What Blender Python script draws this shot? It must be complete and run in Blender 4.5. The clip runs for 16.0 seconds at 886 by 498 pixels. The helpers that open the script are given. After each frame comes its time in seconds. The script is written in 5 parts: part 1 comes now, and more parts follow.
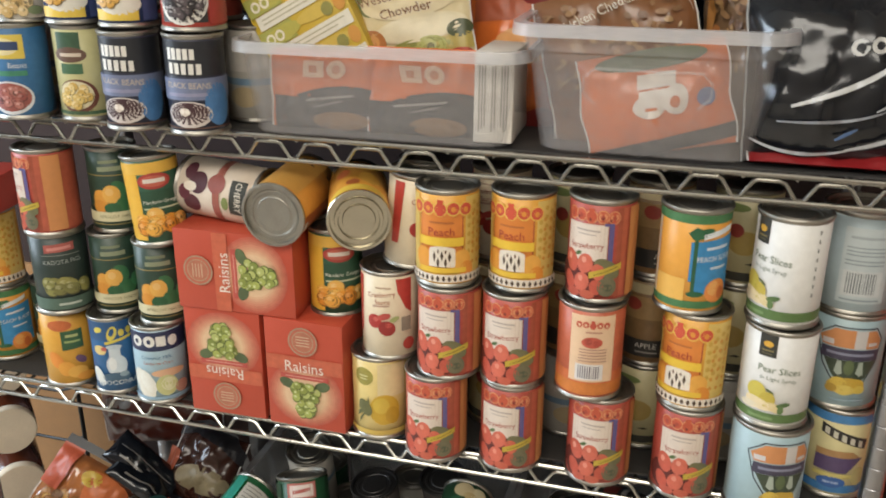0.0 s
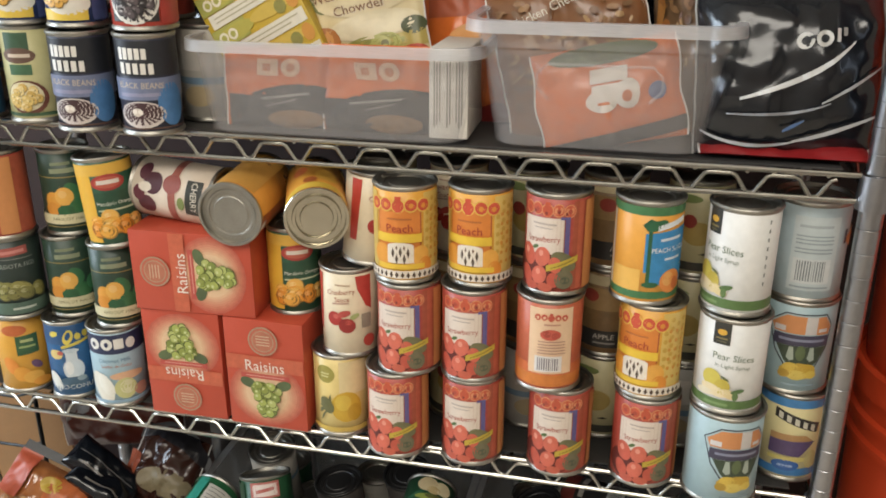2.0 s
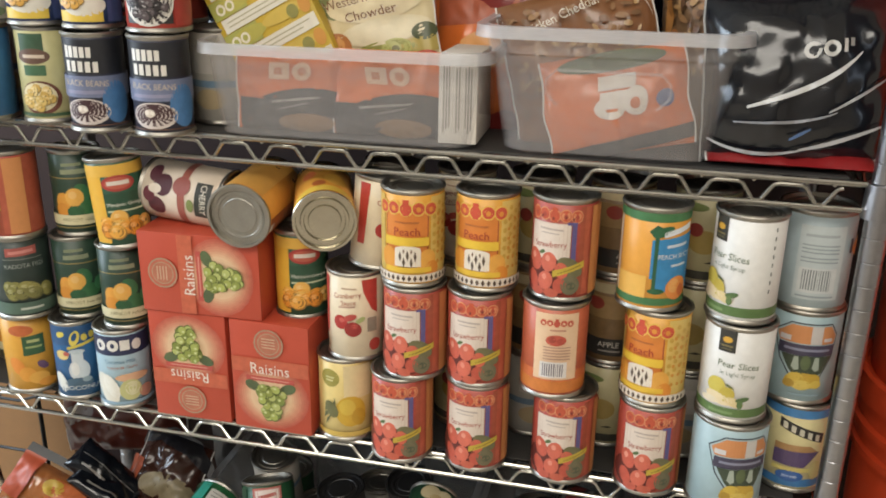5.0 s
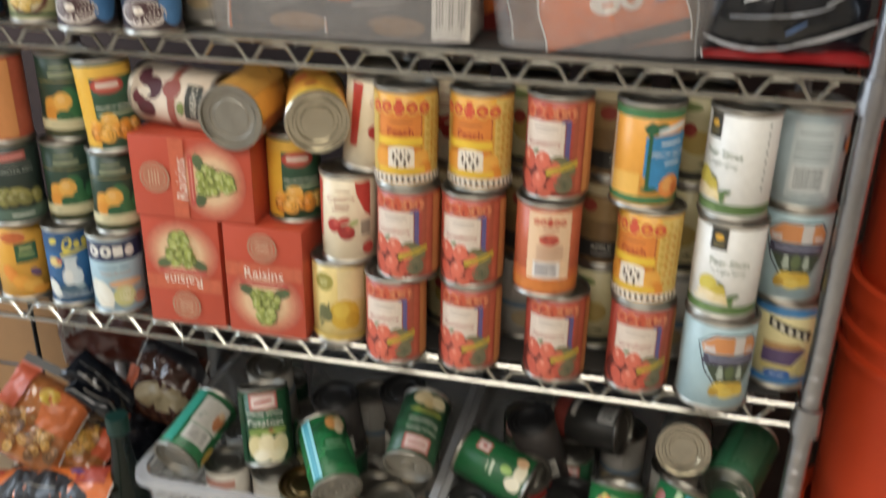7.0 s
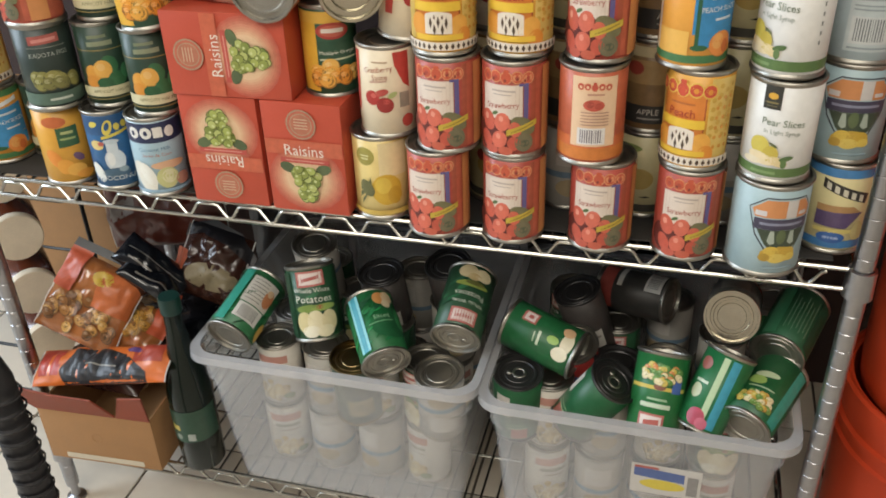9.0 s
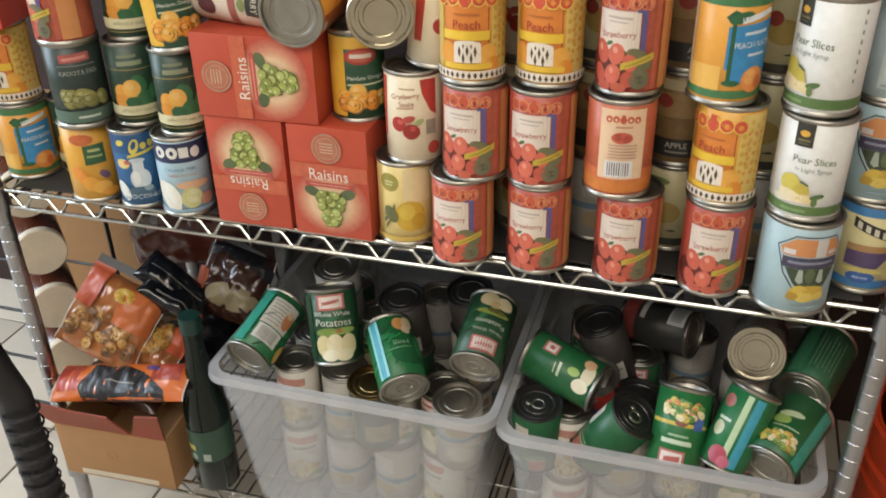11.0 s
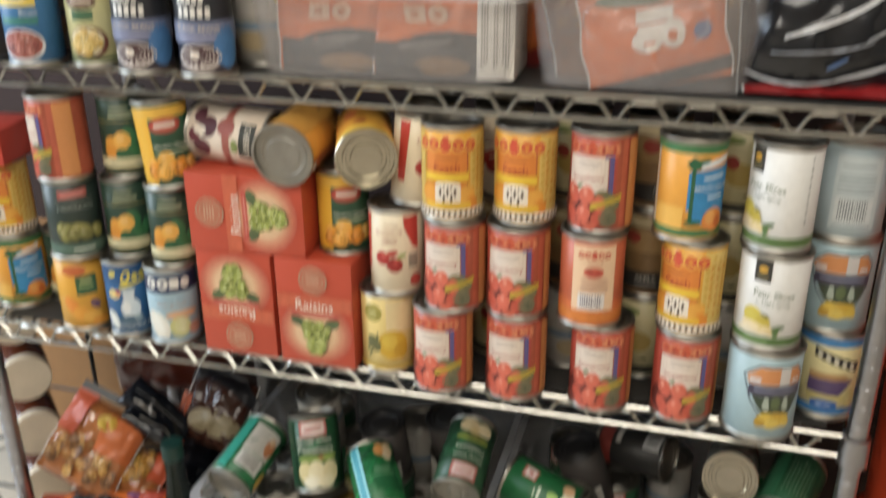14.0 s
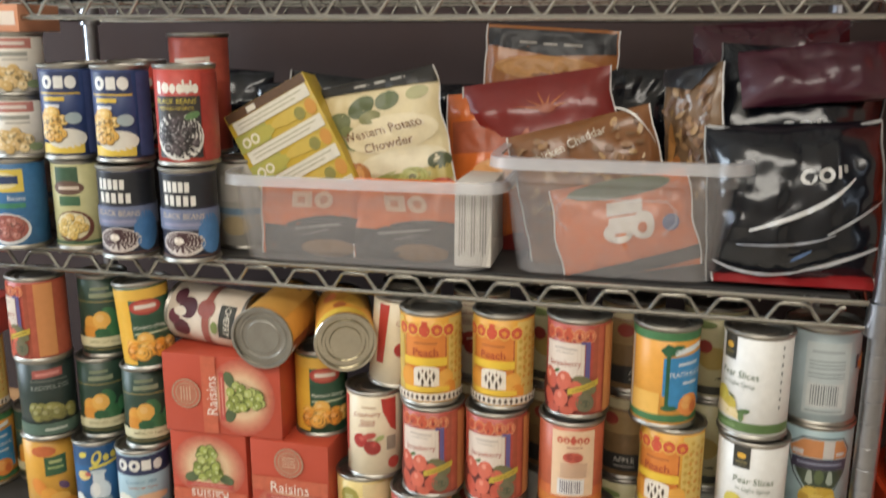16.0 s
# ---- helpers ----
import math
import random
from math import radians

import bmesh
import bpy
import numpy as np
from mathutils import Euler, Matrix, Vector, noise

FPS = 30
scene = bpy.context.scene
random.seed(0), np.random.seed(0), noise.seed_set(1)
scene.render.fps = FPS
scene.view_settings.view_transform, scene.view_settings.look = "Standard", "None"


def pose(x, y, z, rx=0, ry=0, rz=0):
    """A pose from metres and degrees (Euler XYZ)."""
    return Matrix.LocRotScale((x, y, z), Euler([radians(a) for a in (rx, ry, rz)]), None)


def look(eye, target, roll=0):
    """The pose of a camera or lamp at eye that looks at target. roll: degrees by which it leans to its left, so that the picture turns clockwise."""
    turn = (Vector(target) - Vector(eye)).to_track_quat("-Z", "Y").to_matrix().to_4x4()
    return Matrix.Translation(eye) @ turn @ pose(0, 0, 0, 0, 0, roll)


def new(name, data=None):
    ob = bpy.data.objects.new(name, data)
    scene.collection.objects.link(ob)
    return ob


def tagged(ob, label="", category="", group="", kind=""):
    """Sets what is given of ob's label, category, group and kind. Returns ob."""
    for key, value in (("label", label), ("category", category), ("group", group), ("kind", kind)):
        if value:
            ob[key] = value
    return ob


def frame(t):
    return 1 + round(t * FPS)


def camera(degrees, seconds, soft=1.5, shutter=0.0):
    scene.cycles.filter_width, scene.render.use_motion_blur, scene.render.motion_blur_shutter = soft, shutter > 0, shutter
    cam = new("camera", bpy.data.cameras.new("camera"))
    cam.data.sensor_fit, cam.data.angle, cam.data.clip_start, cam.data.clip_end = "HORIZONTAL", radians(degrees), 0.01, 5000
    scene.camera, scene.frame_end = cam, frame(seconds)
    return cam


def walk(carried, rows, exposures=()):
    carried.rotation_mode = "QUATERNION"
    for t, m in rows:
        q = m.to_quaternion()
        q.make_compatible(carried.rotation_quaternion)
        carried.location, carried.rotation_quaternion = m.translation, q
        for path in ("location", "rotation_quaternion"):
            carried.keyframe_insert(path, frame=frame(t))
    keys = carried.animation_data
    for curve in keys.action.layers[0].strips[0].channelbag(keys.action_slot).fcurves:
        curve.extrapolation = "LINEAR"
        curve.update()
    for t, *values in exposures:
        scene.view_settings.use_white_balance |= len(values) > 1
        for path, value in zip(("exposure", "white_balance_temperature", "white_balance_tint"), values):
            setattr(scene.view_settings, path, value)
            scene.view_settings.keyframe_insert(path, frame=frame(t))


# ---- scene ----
cam = camera(52.2, 16.0, soft=1.8, shutter=0.85)
PATH = [
    (0, (0.976, -0.912, 1.274), (0.463, 0.883, 0.557), 0.3),
    (0.5, (0.986, -0.908, 1.274), (0.48, 0.884, 0.543), -0.5),
    (1, (0.984, -0.907, 1.274), (0.507, 0.895, 0.548), -0.4),
    (1.5, (0.993, -0.905, 1.276), (0.536, 0.897, 0.54), -0.4),
    (2, (0.98, -0.915, 1.277), (0.551, 0.898, 0.549), 0.1),
    (2.5, (0.987, -0.922, 1.277), (0.557, 0.895, 0.559), -0.1),
    (3, (0.981, -0.929, 1.278), (0.57, 0.891, 0.558), -0.3),
    (3.5, (0.989, -0.923, 1.283), (0.574, 0.9, 0.572), -0.7),
    (4, (0.977, -0.928, 1.278), (0.58, 0.905, 0.582), 0.3),
    (4.2, (0.985, -0.926, 1.274), (0.564, 0.906, 0.592), 0.2),
    (6.3, (0.968, -0.931, 1.25), (0.532, 0.893, 0.554), 1.5),
    (6.5, (0.968, -0.934, 1.247), (0.536, 0.887, 0.542), 1.6),
    (7, (0.979, -0.942, 1.226), (0.575, 0.838, 0.41), 1.1),
    (7.5, (0.981, -0.945, 1.22), (0.62, 0.759, 0.238), 1.1),
    (8, (0.981, -0.943, 1.219), (0.594, 0.72, 0.176), 0.5),
    (8.5, (0.979, -0.937, 1.214), (0.537, 0.723, 0.19), -0.7),
    (9, (0.978, -0.933, 1.21), (0.509, 0.704, 0.162), -2.0),
    (11.3, (0.971, -0.922, 1.215), (0.45, 0.735, 0.224), -0.9),
    (11.5, (0.976, -0.924, 1.202), (0.458, 0.743, 0.226), -0.6),
    (12, (0.978, -0.932, 1.209), (0.486, 0.757, 0.257), 0.3),
    (12.5, (0.979, -0.935, 1.212), (0.472, 0.756, 0.271), 0.6),
    (13, (0.98, -0.939, 1.216), (0.46, 0.756, 0.29), 0.5),
    (13.5, (0.982, -0.95, 1.225), (0.48, 0.759, 0.316), 0.1),
    (14, (0.976, -0.958, 1.251), (0.481, 0.815, 0.471), -0.4),
    (14.5, (0.979, -0.959, 1.281), (0.494, 0.878, 0.656), -0.7),
    (15, (0.979, -0.951, 1.282), (0.481, 0.895, 0.693), -0.6),
    (15.5, (0.977, -0.96, 1.287), (0.493, 0.903, 0.744), -0.3),
    (16, (0.971, -0.959, 1.296), (0.506, 0.928, 0.821), 0.1),
]
walk(cam, [(t, look(eye, target, roll)) for t, eye, target, roll in PATH])

# ---- light ----
world = bpy.data.worlds.new("world")
scene.world = world
world.use_nodes = True
world.node_tree.nodes["Background"].inputs[0].default_value = (0.75, 0.85, 1.0, 1)
world.node_tree.nodes["Background"].inputs[1].default_value = 0.3
scene.view_settings.exposure = 0.06


def lamp(name, m, power, sx, sy, colour):
    d = bpy.data.lights.new(name, "AREA")
    d.shape, d.size, d.size_y, d.energy, d.color = "RECTANGLE", sx, sy, power, colour
    ob = new(name, d)
    ob.matrix_world = m
    return ob


lamp("ceiling_tube_light", look((0.7, -1.75, 2.5), (0.65, 0.0, 0.5)), 66, 2.4, 1.2, (1.0, 0.94, 0.84))
lamp("window_light", look((-1.75, -0.7, 1.55), (0.6, 0.0, 0.8)), 52, 1.0, 1.3, (0.74, 0.87, 1.0))

# ---- materials ----
MATS = {}


def lin(h):
    v = [int(h[i:i + 2], 16) / 255 for i in (1, 3, 5)]
    return [((a + 0.055) / 1.055) ** 2.4 if a > 0.04 else a / 12.92 for a in v]


def mat(name, hexa, rough=0.5, metal=0.0, var=0.12, scale=40.0, bump=0.0, coat=0.0, spec=0.5):
    """Painted, printed or metal surface: two scales of mottling, gloss variation and fine relief."""
    if name in MATS:
        return MATS[name]
    m = bpy.data.materials.new(name)
    m.use_nodes = True
    nt = m.node_tree
    b = nt.nodes["Principled BSDF"]
    co = nt.nodes.new("ShaderNodeTexCoord")
    n1 = nt.nodes.new("ShaderNodeTexNoise")
    n2 = nt.nodes.new("ShaderNodeTexNoise")
    n1.inputs["Scale"].default_value, n2.inputs["Scale"].default_value = scale, scale * 9
    n1.inputs["Detail"].default_value = 4
    info = nt.nodes.new("ShaderNodeObjectInfo")
    add = nt.nodes.new("ShaderNodeMath")
    add.operation = "ADD"
    mul = nt.nodes.new("ShaderNodeMath")
    mul.operation = "MULTIPLY_ADD"
    mul.inputs[1].default_value, mul.inputs[2].default_value = 0.25, -0.12
    nt.links.new(co.outputs["Object"], n1.inputs["Vector"])
    nt.links.new(co.outputs["Object"], n2.inputs["Vector"])
    nt.links.new(info.outputs["Random"], mul.inputs[0])
    nt.links.new(n1.outputs[0], add.inputs[0])
    nt.links.new(mul.outputs[0], add.inputs[1])
    mixa = nt.nodes.new("ShaderNodeMix")
    mixa.data_type = "RGBA"
    col = lin(hexa)
    mixa.inputs[6].default_value = (*[c * (1 - var) for c in col], 1)
    mixa.inputs[7].default_value = (*[min(1, c * (1 + var) + 0.15 * var * 0.1) for c in col], 1)
    nt.links.new(add.outputs[0], mixa.inputs[0])
    mixb = nt.nodes.new("ShaderNodeMix")
    mixb.data_type, mixb.blend_type = "RGBA", "MULTIPLY"
    mixb.inputs[0].default_value = var
    nt.links.new(mixa.outputs[2], mixb.inputs[6])
    nt.links.new(n2.outputs[0], mixb.inputs[7])
    nt.links.new(mixb.outputs[2], b.inputs["Base Color"])
    ro = nt.nodes.new("ShaderNodeMapRange")
    ro.inputs[3].default_value, ro.inputs[4].default_value = rough * 0.8, min(1, rough * 1.25)
    nt.links.new(n1.outputs[0], ro.inputs[0])
    nt.links.new(ro.outputs[0], b.inputs["Roughness"])
    b.inputs["Metallic"].default_value = metal
    b.inputs["Coat Weight"].default_value = coat
    b.inputs["Specular IOR Level"].default_value = spec
    if bump:
        bp = nt.nodes.new("ShaderNodeBump")
        bp.inputs["Strength"].default_value, bp.inputs["Distance"].default_value = bump, 0.002
        nt.links.new(n2.outputs[0], bp.inputs["Height"])
        nt.links.new(bp.outputs[0], b.inputs["Normal"])
    MATS[name] = m
    return m


def ink(h):
    """Printed paper: inks never reach pure black, white or full saturation. The lift and desaturation also put a veil
    of haze into the colour.
    """
    c = [int(h[i:i + 2], 16) for i in (1, 3, 5)]
    g = 0.3 * c[0] + 0.6 * c[1] + 0.1 * c[2]
    c = [int(round((0.95 * v + 0.05 * g) * 0.87 + 18)) for v in c]
    return mat("print_" + h[1:], "#%02x%02x%02x" % tuple(c), 0.4, var=0.22 if g < 150 else 0.09, scale=130)


def clear(name, hexa, through_share, rough):
    """Thin cloudy plastic: part of the light goes straight through, the rest meets a milky glossy surface."""
    if name in MATS:
        return MATS[name]
    m = bpy.data.materials.new(name)
    m.use_nodes = True
    nt = m.node_tree
    b = nt.nodes["Principled BSDF"]
    b.inputs["Base Color"].default_value = (*lin(hexa), 1)
    b.inputs["Roughness"].default_value = rough
    tr = nt.nodes.new("ShaderNodeBsdfTransparent")
    mx = nt.nodes.new("ShaderNodeMixShader")
    ns = nt.nodes.new("ShaderNodeTexNoise")
    ns.inputs["Scale"].default_value = 14
    mr = nt.nodes.new("ShaderNodeMapRange")
    mr.inputs[3].default_value, mr.inputs[4].default_value = 1 - through_share - 0.06, 1 - through_share + 0.06
    nt.links.new(ns.outputs[0], mr.inputs[0])
    nt.links.new(mr.outputs[0], mx.inputs[0])
    nt.links.new(tr.outputs[0], mx.inputs[1])
    nt.links.new(b.outputs[0], mx.inputs[2])
    nt.links.new(mx.outputs[0], nt.nodes["Material Output"].inputs[0])
    MATS[name] = m
    return m


CHROME = mat("chrome_wire", "#b9b7b0", 0.22, 1.0, 0.1, 30)
POST = mat("chrome_post", "#a6a6aa", 0.3, 1.0, 0.12, 20)
TIN = mat("tinplate", "#a9a59c", 0.42, 1.0, 0.2, 60, 0.08)
TINSHINE = mat("bright_tinplate", "#c9c3b2", 0.24, 1.0, 0.15, 60, 0.05)
TINDARK = mat("grey_lacquered_tin", "#4d4c4c", 0.42, 0.8, 0.12, 60)
PLASTIC = clear("cloudy_plastic", "#c2bebd", 0.83, 0.3)
PLASTIC_LOW = clear("milky_plastic", "#cfd0d2", 0.75, 0.33)
RIM = clear("rim_plastic", "#cfcfd2", 0.62, 0.3)
LINER = mat("dark_liner", "#3d3b39", 0.6, 0, 0.2, 25, 0.2)
BROWN = mat("brown_cardboard", "#a67c52", 0.85, 0, 0.12, 35, 0.25)


# ---- builders ----
def link(name, bm, materials, parent=None, label="", smooth=35):
    me = bpy.data.meshes.new(name)
    bm.to_mesh(me)
    bm.free()
    for m in materials if isinstance(materials, (list, tuple)) else [materials]:
        me.materials.append(m)
    if smooth:
        for p in me.polygons:
            p.use_smooth = True
        me.set_sharp_from_angle(angle=radians(smooth))
    ob = new(name, me)
    if parent:
        ob.parent = parent
    if label:
        ob["label"] = label
    return ob


def part(name, bm, material, parent, label="", smooth=35):
    return link(name, bm, material, parent, label, smooth)


def share(name, me, parent, label=""):
    ob = new(name, me)
    ob.parent = parent
    if label:
        ob["label"] = label
    return ob


def thing(name, m, label, category, group="", kind=""):
    ob = new(name)
    ob.matrix_world = m
    return tagged(ob, label, category, group, kind)


def lathe(bm, profile, seg=32, m=None):
    rings = []
    for r, z in profile:
        if r < 1e-6:
            rings.append([bm.verts.new((0, 0, z))])
        else:
            rings.append([bm.verts.new((r * math.cos(2 * math.pi * k / seg), r * math.sin(2 * math.pi * k / seg), z)) for k in range(seg)])
    for a, b in zip(rings, rings[1:]):
        for k in range(seg):
            j = (k + 1) % seg
            vs = [a[k % len(a)], a[j % len(a)], b[j % len(b)], b[k % len(b)]]
            vs = [v for i, v in enumerate(vs) if v not in vs[:i]]
            if len(vs) > 2:
                bm.faces.new(vs)
    if m is not None:
        bmesh.ops.transform(bm, matrix=m, verts=[v for r in rings for v in r])
    return bm


def box(bm, x0, x1, y0, y1, z0, z1, bevel=0.0, mi=0):
    made = bmesh.ops.create_cube(bm, size=1)["verts"]
    bmesh.ops.transform(bm, matrix=Matrix.Translation(((x0 + x1) / 2, (y0 + y1) / 2, (z0 + z1) / 2)) @ Matrix.Diagonal((x1 - x0, y1 - y0, z1 - z0, 1)), verts=made)
    faces = {f for v in made for f in v.link_faces}
    for f in faces:
        f.material_index = mi
    if bevel:
        bmesh.ops.bevel(bm, geom=list({e for v in made for e in v.link_edges}), offset=bevel, segments=2, affect="EDGES", profile=0.6)
    return bm


def tube(bm, points, r, seg=8, closed=False):
    pts = [Vector(p) for p in points]
    n = len(pts)
    rings = []
    for i, p in enumerate(pts):
        a = pts[(i - 1) % n] if closed or i else p
        b = pts[(i + 1) % n] if closed or i < n - 1 else p
        d = (b - a).normalized()
        s = d.cross(Vector((0.13, 0.31, 0.94))).normalized() if abs(d.z) < 0.97 else d.cross(Vector((0, 1, 0))).normalized()
        u = s.cross(d)
        rings.append([bm.verts.new(p + r * (math.cos(2 * math.pi * k / seg) * s + math.sin(2 * math.pi * k / seg) * u)) for k in range(seg)])
    for i in range(n if closed else n - 1):
        a, b = rings[i], rings[(i + 1) % n]
        for k in range(seg):
            bm.faces.new((a[k], a[(k + 1) % seg], b[(k + 1) % seg], b[k]))
    if not closed:
        bm.faces.new(rings[0][::-1])
        bm.faces.new(rings[-1])
    return bm


# ---- printed artwork: shapes in millimetres (u across, v up), laid on a surface ----
def wrap(radius):
    def put(u, v, lift):
        a, r = u / 1000 / radius, radius + lift
        return Vector((r * math.sin(a), -r * math.cos(a), v / 1000))
    return put


def flat(u, v, lift):
    return Vector((u / 1000, -lift, v / 1000))


GLYPHS = {}


def glyphs(text):
    if text not in GLYPHS:
        cu = bpy.data.curves.new("type", "FONT")
        cu.body, cu.align_x, cu.align_y, cu.size, cu.resolution_u = text, "CENTER", "CENTER", 1.0, 2
        ob = new("type", cu)
        me = ob.evaluated_get(bpy.context.evaluated_depsgraph_get()).to_mesh()
        GLYPHS[text] = ([tuple(v.co)[:2] for v in me.vertices], [tuple(p.vertices) for p in me.polygons])
        bpy.data.objects.remove(ob)
        bpy.data.curves.remove(cu)
    return GLYPHS[text]


def artwork(put, shapes, step=0.00011, base=0.00025, tall=12):
    """One mesh of all printed shapes, each a little prouder than the one below it."""
    bm, slots = bmesh.new(), []
    for n, s in enumerate(shapes):
        kind, hexa = s[0], s[1]
        if hexa not in slots:
            slots.append(hexa)
        mi, lift, rot = slots.index(hexa), base + step * min(n, 9) + 0.00002 * n, 0.0
        made = []
        if kind == "r":
            u0, u1, v0, v1 = s[2:6]
            sk = s[6] if len(s) > 6 else 0.0
            k = max(1, int(abs(u1 - u0) / 4) + 1)
            kv = max(1, int(abs(v1 - v0) / tall) + 1)
            g = [[bm.verts.new(put(u0 + (u1 - u0) * i / k, v0 + (v1 - v0) * j / kv + sk * (i / k - 0.5), lift)) for i in range(k + 1)] for j in range(kv + 1)]
            made = [bm.faces.new((g[j][i], g[j][i + 1], g[j + 1][i + 1], g[j + 1][i])) for i in range(k) for j in range(kv)]
        elif kind == "e":
            cu, cv, ru, rv = s[2:6]
            rot = radians(s[6]) if len(s) > 6 else 0.0
            def at(f, k, c=20):
                x, y = ru * f * math.cos(2 * math.pi * k / c), rv * f * math.sin(2 * math.pi * k / c)
                return put(cu + x * math.cos(rot) - y * math.sin(rot), cv + x * math.sin(rot) + y * math.cos(rot), lift)
            mid = bm.verts.new(at(0, 0))
            rings = [[bm.verts.new(at(f, k)) for k in range(20)] for f in [(i + 1) / max(1, round(max(ru, rv) / 4)) for i in range(max(1, round(max(ru, rv) / 4)))]]
            for k in range(20):
                j = (k + 1) % 20
                made.append(bm.faces.new((mid, rings[0][k], rings[0][j])))
                made += [bm.faces.new((a[k], b[k], b[j], a[j])) for a, b in zip(rings, rings[1:])]
        elif kind == "p":
            lo, hi = min(q[0] for q in s[2]), max(q[0] for q in s[2])
            k = max(1, int((hi - lo) / 4) + 1)
            low, high = min(q[1] for q in s[2]), max(q[1] for q in s[2])
            kv = max(1, int((high - low) / tall) + 1)
            for i, j in [(i, j) for i in range(k) for j in range(kv)]:
                strip = list(s[2])
                cuts = ((0, lo + (hi - lo) * i / k, 1), (0, lo + (hi - lo) * (i + 1) / k, -1), (1, low + (high - low) * j / kv, 1), (1, low + (high - low) * (j + 1) / kv, -1))
                for ax, edge, sign in cuts:
                    kept = []
                    for a, b in zip(strip, strip[1:] + strip[:1]):
                        ia, ib = sign * (a[ax] - edge) >= -1e-9, sign * (b[ax] - edge) >= -1e-9
                        if ia:
                            kept.append(a)
                        if ia != ib:
                            f = (edge - a[ax]) / (b[ax] - a[ax])
                            kept.append((a[0] + f * (b[0] - a[0]), a[1] + f * (b[1] - a[1])))
                    strip = kept
                if len(strip) > 2:
                    made.append(bm.faces.new([bm.verts.new(put(u, v, lift)) for u, v in strip]))
        elif kind == "t":
            text, size, cu, cv = s[2:6]
            rot = radians(s[6]) if len(s) > 6 else 0.0
            wide = s[7] if len(s) > 7 else 1.0
            co, fa = glyphs(text)
            vs = []
            for x, y in co:
                x, y = x * size * wide, y * size
                vs.append(bm.verts.new(put(cu + x * math.cos(rot) - y * math.sin(rot), cv + x * math.sin(rot) + y * math.cos(rot), lift + 0.0002)))
            for f in fa:
                try:
                    made.append(bm.faces.new([vs[i] for i in f]))
                except ValueError:
                    pass
        for f in made:
            f.material_index = mi
    return bm, [ink(h) for h in slots]


def bunch(rng, hexes, cu, cv, ru, rv, r, count):
    """A heap of round fruit, painted back to front."""
    out = []
    for k in range(count):
        a, d = rng.uniform(0, 6.28), math.sqrt(rng.random())
        out.append(("e", hexes[k % len(hexes)], cu + ru * d * math.cos(a), cv + rv * d * math.sin(a), r * rng.uniform(0.85, 1.1), r * rng.uniform(0.85, 1.15), rng.uniform(0, 90)))
    out.sort(key=lambda s: -s[3])
    both = []
    for s in out:
        c = [min(255, int(int(s[1][i:i + 2], 16) * 0.75 + 70)) for i in (1, 3, 5)]
        d = [int(int(s[1][i:i + 2], 16) * 0.62) for i in (1, 3, 5)]
        both += [("e", "#%02x%02x%02x" % tuple(d), s[2] + 0.1 * r, s[3] - 0.12 * r, s[4] * 1.06, s[5] * 1.06, s[6]), s, ("e", "#%02x%02x%02x" % tuple(c), s[2] - 0.25 * r, s[3] + 0.3 * r, 0.4 * r, 0.32 * r)]
    return both


def arc(hexa, pts, width):
    """A curved stripe through the given points, made of short straight pieces."""
    out = []
    for k in range(24):
        q = []
        for f in (k / 24, (k + 1.05) / 24):
            w = [(1 - f) ** 2, 2 * f * (1 - f), f * f]
            q.append((sum(a * p[0] for a, p in zip(w, pts)), sum(a * p[1] for a, p in zip(w, pts))))
        h = width * (0.35 + 0.65 * math.sin(math.pi * min(1, (k + 2) / 26))) / 2
        out.append(("p", hexa, [(q[0][0], q[0][1] - h), (q[1][0], q[1][1] - h), (q[1][0], q[1][1] + h), (q[0][0], q[0][1] + h)]))
    return out


def bars(hexa, u0, u1, v0, v1, count):
    """A bar code."""
    rng, out, u = random.Random(5), [], u0
    while u < u1:
        w = rng.uniform(0.4, 1.3)
        out.append(("r", hexa, u, min(u + w, u1), v0, v1))
        u += w + (u1 - u0) / count
    return out


RNG = random.Random(11)

# ---- setting ----
def slab(name, x0, x1, y0, y1, z0, z1, material, label, category, parent=None):
    ob = link(name, box(bmesh.new(), x0, x1, y0, y1, z0, z1), material, parent, "", 0)
    return tagged(ob, label, category, "", "structure")


WALL = mat("wall_paint", "#c9c0b4", 0.8, 0, 0.08, 6, 0.1)
slab("wall_north", -2.0, 3.0, 0.62, 0.74, 0, 2.6, mat("maroon_wall_paint", "#35231f", 0.75, 0, 0.12, 5, 0.1), "dull maroon painted wall behind the shelving", "wall")
# South, east and west walls and ceiling are unseen, added to bounce fill light.
slab("wall_south", -2.0, 3.0, -2.62, -2.5, 0, 2.6, WALL, "unseen painted wall across the room, added to bounce light", "wall")
slab("wall_east", 3.0, 3.12, -2.62, 0.74, 0, 2.6, WALL, "unseen painted side wall, added to bounce light", "wall")
for a, b, c, d in ((-2.62, -1.4, 0, 2.6), (0.0, 0.74, 0, 2.6), (-1.4, 0.0, 0, 0.85), (-1.4, 0.0, 2.2, 2.6)):
    slab("wall_west", -2.12, -2.0, a, b, c, d, WALL, "unseen painted wall with a window opening, added to bounce light", "wall")
slab("ceiling", -2.0, 3.0, -2.5, 0.62, 2.6, 2.7, mat("ceiling_paint", "#d8d2c6", 0.9, 0, 0.05, 5), "unseen off-white ceiling, added to bounce light", "ceiling")
floor = slab("floor", -2.12, 3.12, -2.62, 0.74, -0.12, -0.004, mat("grout", "#6f655a", 0.9, 0, 0.2, 40, 0.3), "floor of pale square tiles with dark joints", "floor")

